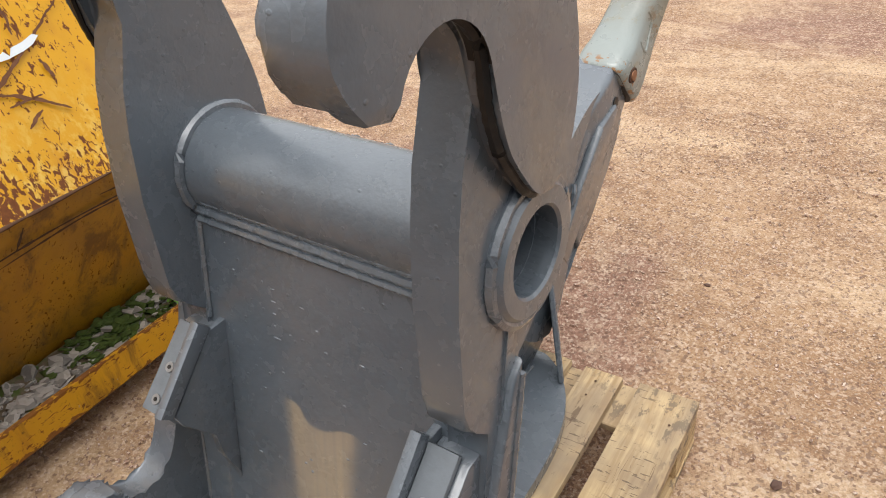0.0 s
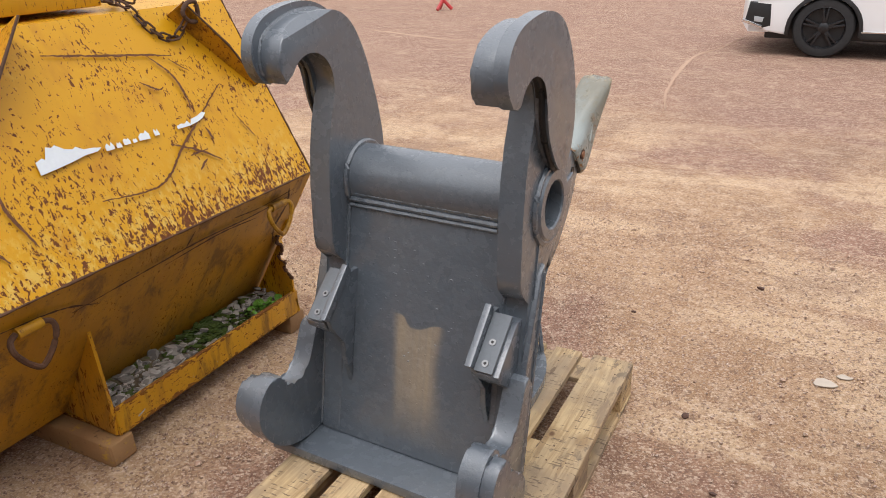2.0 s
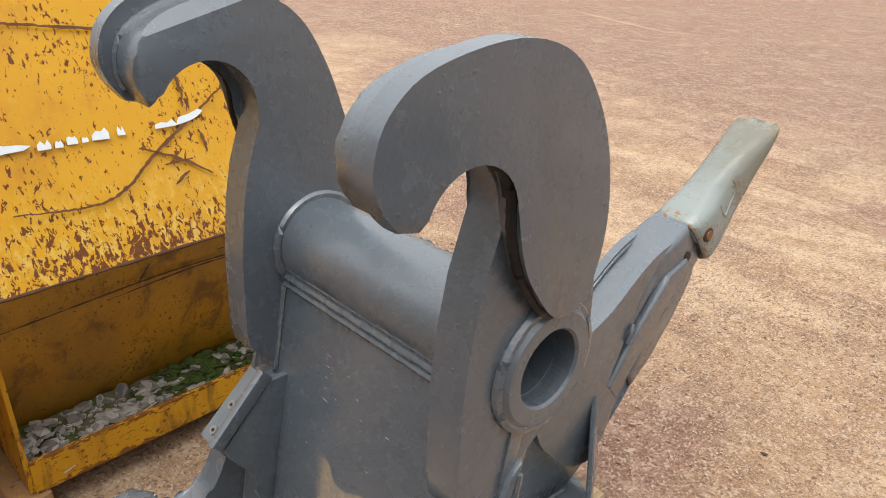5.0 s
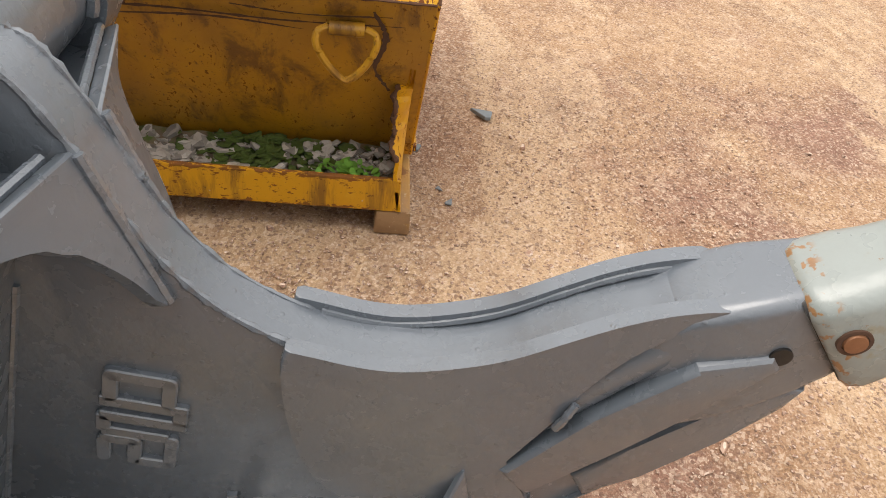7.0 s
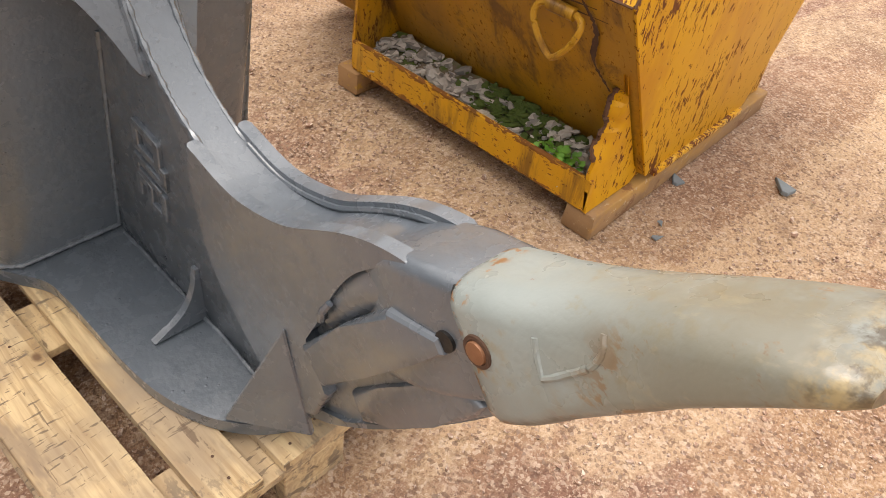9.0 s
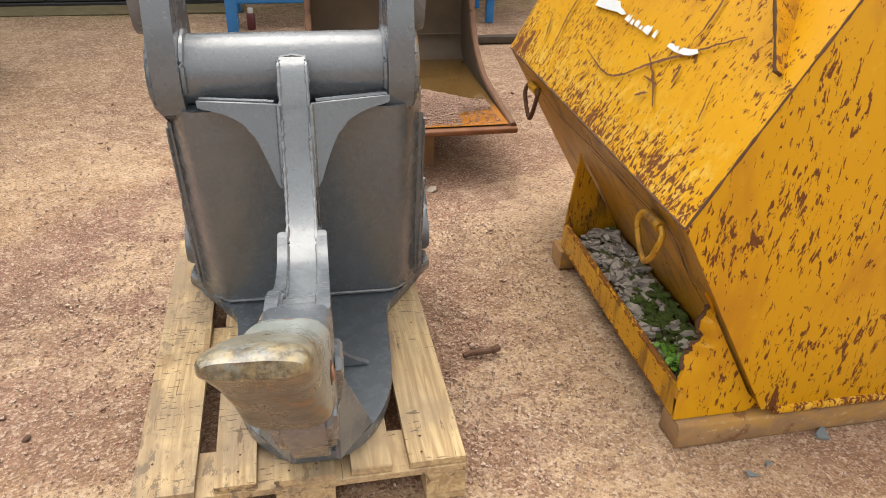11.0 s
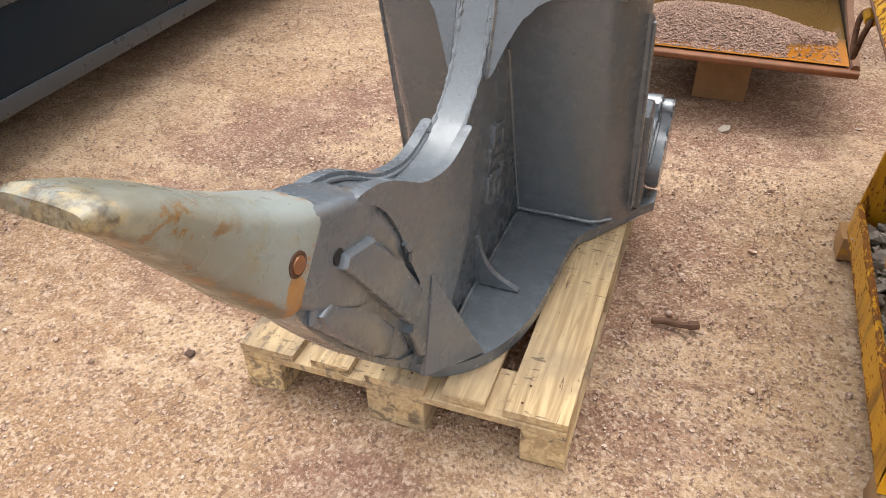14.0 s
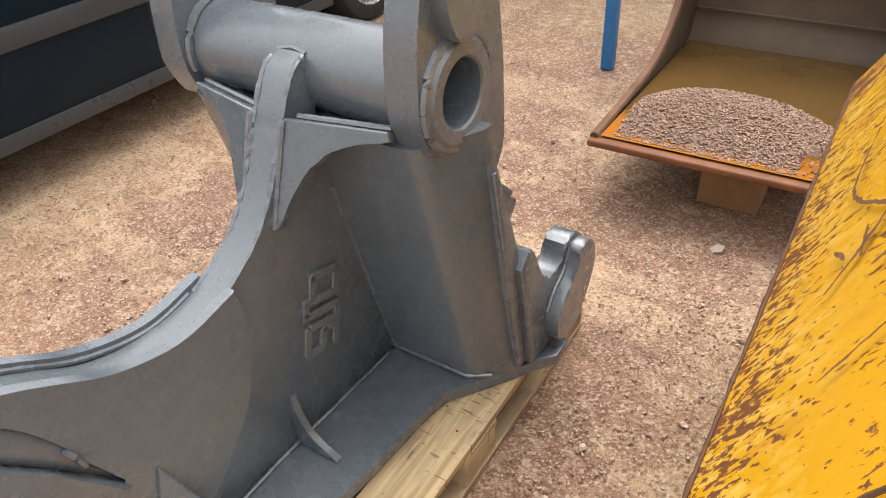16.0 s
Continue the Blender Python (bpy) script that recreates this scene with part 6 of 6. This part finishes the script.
def build_navy_car():
    root = thing("estate_car", pose(2.6, -1.1, 0), "dark blue estate car with grey side mouldings and silver wheels", "car")
    inv = root.matrix_basis.inverted()
    def bit(name, bm, mat, label=""):
        bm.transform(inv)
        return part(name, bm, mat, root, label)
    X, W = 1.75, 1.72
    rear, front = -2.585, 0.42
    sill = 0.245
    side = [(-3.42, 0.42), (-3.30, 0.30)] + arch_line(rear, 0.375, sill) + arch_line(front, 0.375, sill) + [(1.10, 0.30), (1.24, 0.42), (1.25, 0.70), (1.05, 0.82), (0.10, 0.93), (-0.8, 0.96), (-3.2, 0.99), (-3.42, 0.90)]
    for x, s in ((X, 1), (X + W, -1)):
        bit("side_panel", prism(side, x, x + s * 0.06, "x", 0.012, 3), NAVY, "glossy dark blue side panel")
        bit("moulding", prism([(-3.25, 0.560), (-2.99, 0.560), (-2.965, 0.642), (-3.25, 0.642)], x - s * 0.014, x + s * 0.004, "x", 0.006, 2), TRIM)
        bit("moulding", prism([(-2.155, 0.555), (0.02, 0.555), (0.0, 0.640), (-2.185, 0.640)], x - s * 0.014, x + s * 0.004, "x", 0.006, 2), TRIM)
        bit("sill", prism([(-2.19, 0.205), (0.03, 0.205), (0.03, 0.272), (-2.19, 0.272)], x - s * 0.010, x + s * 0.05, "x", 0.008, 2), TRIM, "grey sill strip")
        for y in (-2.13, -1.02, 0.02):
            bit("door_seam", box(min(x - s * 0.001, x + s * 0.01), max(x - s * 0.001, x + s * 0.01), y - 0.003, y + 0.003, 0.28, 0.95, 0), BLACK)
        for y in (-2.02, -0.92):
            bit("door_handle", prism([(y - 0.10, 0.835), (y + 0.10, 0.828), (y + 0.10, 0.865), (y - 0.10, 0.872)], x - s * 0.028, x + s * 0.004, "x", 0.010, 3), NAVY)
    bit("underbody", box(X + 0.10, X + W - 0.10, -3.2, 1.05, 0.19, 0.40, 0.02), BLACK)
    hull = []
    for y, z0, z1, d in ((-3.46, 0.45, 0.88, 0.16), (-3.40, 0.32, 0.99, 0.07), (-3.0, 0.40, 1.0, 0.055), (-2.98, 0.75, 1.0, 0.055), (-0.2, 0.75, 0.96, 0.055), (0.8, 0.75, 0.86, 0.07), (1.20, 0.34, 0.80, 0.10), (1.30, 0.42, 0.68, 0.22)):
        hull.append([(X + d + (u + 1) / 2 * (W - 2 * d), y, (z0 + z1) / 2 + v * (z1 - z0) / 2) for u, v in ((-1, -1), (1, -1), (1, 0.7), (0.92, 1), (-0.92, 1), (-1, 0.7))])
    bit("body", loft(hull), NAVY)
    cabin = []
    for y, z, d in ((-3.38, 1.0, 0.10), (-3.15, 1.44, 0.26), (-1.2, 1.47, 0.27), (-0.45, 1.40, 0.27), (0.25, 0.93, 0.12)):
        cabin.append([(X + 0.09, y, 0.94), (X + W - 0.09, y, 0.94), (X + W - d, y, z), (X + d, y, z)])
    bit("window_glass", loft(cabin), GLASS, "dark window glass")
    bit("roof", prism([(-3.17, 1.45), (-1.2, 1.48), (-0.45, 1.41), (-0.45, 1.435), (-1.2, 1.505), (-3.17, 1.475)], X + 0.24, X + W - 0.24, "x", 0.01), NAVY)
    for y in (rear, front):
        for x, turn in ((X + 0.02, 90), (X + W - 0.02, -90)):
            w = new("wheel")
            w.parent = root
            wheel(w, inv @ pose(x, y, 0.328, 0, 0, -turn), 0.328, ALLOY, 10)
    return root


def build_suv():
    root = thing("white_suv", pose(2.1, 9.5, 0), "white sport utility car with black wheels and dark lower trim", "car")
    inv = root.matrix_basis.inverted()
    def bit(name, bm, mat, label=""):
        bm.transform(inv)
        return part(name, bm, mat, root, label)
    Y, W = 8.62, 1.88
    front, rear = 0.66, 3.50
    side = [(-0.10, 0.42), (0.0, 0.30)] + arch_line(front, 0.42, 0.26) + arch_line(rear, 0.42, 0.26) + [(4.25, 0.36), (4.42, 0.6), (4.40, 0.98), (1.3, 1.06), (0.05, 0.96), (-0.12, 0.72)]
    for y, s in ((Y, 1), (Y + W, -1)):
        bit("side_panel", prism(side, y, y + s * 0.08, "y", 0.02, 3), WHITE, "white side panel")
        for c in (front, rear):
            arch = arch_line(c, 0.425, 0.26, 16) + [(x, z) for x, z in arch_line(c, 0.385, 0.26, 16)][::-1]
            bit("arch_trim", prism(arch, y - s * 0.014, y + s * 0.05, "y", 0.004), BLACK)
        bit("sill_trim", prism([(1.07, 0.235), (3.09, 0.235), (3.09, 0.33), (1.07, 0.33)], y - s * 0.01, y + s * 0.06, "y", 0.01), BLACK)
        bit("sill_strip", prism([(1.07, 0.315), (3.09, 0.315), (3.09, 0.33), (1.07, 0.33)], y - s * 0.016, y + s * 0.01, "y", 0.002), CHROME)
        bit("headlamp", prism([(-0.10, 0.66), (0.28, 0.70), (0.34, 0.80), (-0.05, 0.78)], y - s * 0.012, y + s * 0.05, "y", 0.01), LAMP)
    hull = []
    for x, z0, z1, d in ((-0.30, 0.36, 0.70, 0.34), (-0.20, 0.27, 0.86, 0.14), (0.05, 0.28, 0.97, 0.07), (0.2, 0.60, 1.0, 0.075), (1.3, 0.60, 1.06, 0.075), (4.35, 0.55, 1.0, 0.08), (4.46, 0.45, 0.90, 0.15)):
        hull.append([(x, Y + d + (u + 1) / 2 * (W - 2 * d), (z0 + z1) / 2 + v * (z1 - z0) / 2) for u, v in ((-1, -1), (1, -1), (1, 0.8), (0.9, 1), (-0.9, 1), (-1, 0.8))])
    bit("body", loft(hull), WHITE)
    bit("underbody", box(0.0, 4.2, Y + 0.12, Y + W - 0.12, 0.20, 0.60, 0.02), BLACK)
    bit("fog_lamp_housing", prism([(-0.24, 0.40), (-0.02, 0.335), (0.07, 0.36), (0.05, 0.62), (-0.20, 0.64)], Y - 0.006, Y + 0.12, "y", 0.015), BLACK, "dark fog lamp housing")
    bit("fog_lamp", prism([(-0.13, 0.41), (-0.03, 0.40), (-0.02, 0.46), (-0.13, 0.475)], Y - 0.012, Y + 0.02, "y", 0.006), LAMP)
    bit("bumper_strip", prism([(-0.26, 0.40), (-0.03, 0.325), (-0.03, 0.365), (-0.26, 0.445)], Y - 0.020, Y + 0.04, "y", 0.008), CHROME, "bright bumper strip")
    cabin = []
    for x, z, d in ((0.95, 1.03, 0.14), (1.75, 1.60, 0.30), (3.6, 1.64, 0.30), (4.38, 1.0, 0.16)):
        cabin.append([(x, Y + 0.10, 1.0), (x, Y + W - 0.10, 1.0), (x, Y + W - d, z), (x, Y + d, z)])
    bit("window_glass", loft(cabin), GLASS, "dark window glass")
    for x in (front, rear):
        for y, turn in ((Y + 0.02, 0), (Y + W - 0.02, 180)):
            w = new("wheel")
            w.parent = root
            wheel(w, inv @ pose(x, y, 0.352, 0, 0, turn), 0.352, BLACK_ALLOY, 5, True)
    return root


build_navy_car()
build_suv()

# ---- far edge of the yard ----
def build_verge():
    GRASS = Nodes("tall_grass", 0.7)
    c = GRASS.mix(GRASS.island(), (0.045, 0.095, 0.012), (0.17, 0.24, 0.045))
    GRASS.colour(c)
    bm = bmesh.new()
    rnd = random.Random(6)
    for k in range(15000):
        x = rnd.uniform(-30, -9.6)
        y = rnd.uniform(0, 1) ** 1.4 * 6 + 13.0 + 0.5 * math.sin(x * 1.3) + max(0, x + 13) * 0.55
        h = rnd.uniform(0.25, 0.8) * (1.0 + 0.5 * noise.noise((x, y, 0)))
        a = rnd.uniform(0, 6.283)
        w = rnd.uniform(0.012, 0.035)
        lean = Vector((math.cos(a), math.sin(a), 0)) * h * rnd.uniform(0.1, 0.5)
        s = Vector((-math.sin(a), math.cos(a), 0)) * w
        p = Vector((x, y, 0))
        v = [bm.verts.new(p - s), bm.verts.new(p + s), bm.verts.new(p + lean * 0.4 + s * 0.8 + Vector((0, 0, h * 0.6))), bm.verts.new(p + lean * 0.4 - s * 0.8 + Vector((0, 0, h * 0.6))), bm.verts.new(p + lean + Vector((0, 0, h)))]
        bm.faces.new((v[0], v[1], v[2], v[3]))
        bm.faces.new((v[3], v[2], v[4]))
    ob = part("grass_verge", bm, GRASS.mat, None)
    tagged(ob, "tall green grass and weeds edging the yard", "grass", kind="stuff")
    bm = bmesh.new()
    for k in range(9000):
        x = rnd.uniform(-30, -8)
        y = rnd.gauss(19.5, 0.9) + 1.0 * noise.noise((x * 0.5, 0, 0))
        z = abs(rnd.gauss(0.9, 0.9)) * (1 + 0.4 * noise.noise((x * 0.6, 2, 0)))
        turn = Euler((rnd.uniform(0, 6.28), rnd.uniform(0, 6.28), rnd.uniform(0, 6.28))).to_matrix()
        s = rnd.uniform(0.05, 0.12)
        bm.faces.new([bm.verts.new(Vector((x, y, z)) + turn @ Vector(q)) for q in ((-s, 0, 0), (0, -s * 0.5, 0), (s, 0, 0), (0, s * 0.5, 0))])
    tagged(part("shrub_hedge", bm, LEAF, None), "dense green shrubs behind the grass verge", "shrubs", kind="stuff")


build_verge()


def build_stand():
    red = plain("red_paint", (0.42, 0.030, 0.030), 0.45)
    root = thing("red_stand", pose(-6.3, 12.2, 0), "red painted metal post on a splayed foot", "post stand")
    part("post", tube([(0, 0, 0.16), (0, 0, 1.4)], 0.05, 12), red, root)
    for a in (0.3, 2.4, 4.5):
        part("foot", tube([(0, 0, 0.22), (0.18 * math.cos(a), 0.18 * math.sin(a), 0.035)], 0.035, 8), red, root)
    root = thing("barrier_board", pose(-14.2, 11.2, 0), "white barrier board with red stripes standing by the grass", "barrier")
    part("board", box(-0.9, 0.9, -0.03, 0.03, 0.35, 1.6, 0.01), DECAL, root)
    for x in (-0.45, 0.45):
        part("stripe", box(x - 0.12, x + 0.12, -0.036, -0.031, 0.35, 1.6, 0), red, root)
    for x in (-0.7, 0.7):
        part("foot", box(x - 0.1, x + 0.1, -0.3, 0.3, 0.0, 0.348, 0.02), BLACK, root)


build_stand()


# ---- loose stones and bits on the ground ----
def build_bits():
    rnd = random.Random(21)
    bm = bmesh.new()
    def zone(n, x0, x1, y0, y1, sizes):
        k = 0
        while k < n:
            x, y = rnd.uniform(x0, x1), rnd.uniform(y0, y1)
            if noise.noise((x * 1.1, y * 1.1, 5)) + rnd.uniform(-0.45, 0.45) < -0.05:
                k += 0.5
                continue
            if abs(x) < 0.42 and abs(y) < 0.62 and not (abs(abs(x) - 0.18) < 0.1):
                k += 0.2
                continue
            r = rnd.choice(sizes)
            add_stone(bm, rnd, (x, y, r * 0.22), r, 0.6)
            k += 1
    zone(34000, -2.2, 2.4, -2.4, 2.6, (0.002, 0.0025, 0.003, 0.003, 0.0035, 0.004, 0.005, 0.0065))
    zone(1500, -1.3, 1.9, -3.6, 2.2, (0.004, 0.005, 0.006, 0.008))
    zone(1700, -0.95, -0.35, -1.1, 0.6, (0.003, 0.0035, 0.004, 0.0055))
    zone(160, -1.9, 2.0, -2.6, 2.4, (0.009, 0.011, 0.014))
    ob = part("loose_gravel", bm, PEBBLE, None, smooth=0.3)
    tagged(ob, "loose reddish and grey pebbles strewn over the sand", "gravel", kind="stuff")
    slate = plain("blue_grey_slate", (0.16, 0.185, 0.20), 0.6, 0, 0.3, 30, 0.3)
    pale = plain("pale_stone", (0.46, 0.39, 0.32), 0.85, 0, 0.2, 40, 0.3)
    brown = plain("brown_stone", (0.10, 0.055, 0.040), 0.9, 0, 0.4, 40, 0.4)
    for x, y, r, m, what in ((-1.467, 0.560, 0.038, slate, "blue-grey slate chip on the sand"), (-1.709, 0.813, 0.050, slate, "pointed blue-grey slate chip on the sand"),
                             (0.601, 0.56, 0.020, brown, "small dark brown stone on the gravel"), (0.729, 1.72, 0.024, brown, "small dark brown stone on the gravel"),
                             (-0.641, -1.162, 0.030, pale, "flat pale stone lying on the gravel"), (-1.18, 0.66, 0.022, slate, "blue-grey slate chip on the sand"),
                             (-1.25, 0.63, 0.017, slate, "blue-grey slate chip on the sand"), (0.25, 1.25, 0.012, brown, "small dark brown stone on the gravel"), (0.75, 0.2, 0.013, brown, "small dark brown stone on the gravel")):
        bm = bmesh.new()
        if m is slate:
            a0 = rnd.uniform(0, 6.283)
            tip = [(r * k * math.cos(a0 + a), r * k * math.sin(a0 + a)) for a, k in ((0.0, 1.15), (2.0, 0.62), (2.6, 0.66), (4.1, 0.60))]
            add_prism(bm, tip, 0.001, r * 0.32, "z", 0.002, 1)
        else:
            add_stone(bm, rnd, (0, 0, r * 0.16), r, 0.45)
        ob = part("stone", bm, m, None, smooth=0.3)
        ob.location = (x, y, 0)
        tagged(ob, what, "stone")
    # torn white scraps
    for x, y, s in ((1.02, 0.985, 0.05), (1.09, 1.06, 0.03)):
        bm = bmesh.new()
        rim = [(s * rnd.uniform(0.5, 1.1) * math.cos(6.283 * k / 9), s * rnd.uniform(0.4, 0.8) * math.sin(6.283 * k / 9)) for k in range(9)]
        add_prism(bm, rim, 0.002, 0.006, "z", 0.001, 1)
        ob = part("white_scrap", bm, pale, None)
        ob.location = (x, y, 0)
        tagged(ob, "flat torn white scrap lying on the gravel", "scrap")
    # broken stick
    bm = bmesh.new()
    add_tube(bm, [(-0.055, -0.012, 0.011), (-0.02, 0.002, 0.013), (0.02, 0.004, 0.014), (0.045, 0.012, 0.017)], 0.0095, 8, 0.25, 3)
    add_tube(bm, [(0.038, 0.008, 0.016), (0.062, 0.022, 0.018)], 0.014, 8, 0.2, 4)
    ob = part("stick", bm, plain("stick_bark", (0.12, 0.06, 0.035), 0.85, 0, 0.4, 60, 0.4), None)
    ob.matrix_basis = pose(-0.575, 0.045, 0.0, 0, 0, 170)
    tagged(ob, "short broken brown stick lying on the gravel", "stick")


build_bits()


# ---- pale lines of dry sand across the red yard ----
def build_sand_line(points, width, seed):
    rnd = random.Random(seed)
    line = curve([(x, y, 0) for x, y in points], 10)
    bm = bmesh.new()
    rows = []
    for i, p in enumerate(line):
        a, b = Vector(line[max(0, i - 1)]), Vector(line[min(len(line) - 1, i + 1)])
        d = (b - a).normalized()
        s = Vector((-d.y, d.x, 0)) * width * (0.25 + 0.75 * math.sin(math.pi * (i + 0.5) / len(line)))
        rows.append([bm.verts.new(Vector(p) + s * rnd.uniform(0.4, 1.0) + Vector((0, 0, 0.003))), bm.verts.new(Vector(p) + Vector((0, 0, 0.012))), bm.verts.new(Vector(p) - s * rnd.uniform(0.4, 1.0) + Vector((0, 0, 0.003)))])
    for a, b in zip(rows, rows[1:]):
        bm.faces.new((a[0], a[1], b[1], b[0]))
        bm.faces.new((a[1], a[2], b[2], b[1]))
    ob = part("sand_drift", bm, DRY_SAND, None)
    tagged(ob, "pale dry sand drift lying across the reddish yard", "sand", kind="stuff")


DRY_SAND = plain("dry_sand", (0.42, 0.275, 0.19), 0.95, 0, 0.25, 30, 0.3)
build_sand_line([(-0.45, 5.2), (-0.60, 5.96), (-0.71, 7.15), (-0.73, 8.3), (-0.54, 9.06), (-0.38, 10.1)], 0.035, 1)
build_sand_line([(-6.1, 9.2), (-5.5, 9.0), (-5.0, 8.82), (-4.2, 8.55)], 0.07, 2)


# ---- bricks of the garage wall ----
def build_bricks():
    bm = box(-0.105, 0.105, -0.012, 0.012, -0.0315, 0.0315, 0.003, 1)
    base = part("brick", bm, BRICK, GARAGE_WALL, smooth=0.4)
    data = base.data
    first = True
    for row in range(9):
        z = 0.142 + 0.0745 * row
        for k in range(13):
            x = 0.145 - 0.222 * k - (0.111 if row % 2 else 0.0)
            if x - 0.105 < -2.75:
                continue
            ob = base if first else new("brick", data)
            first = False
            ob.parent = GARAGE_WALL
            ob.location = (x, -4.964, z)


build_bricks()
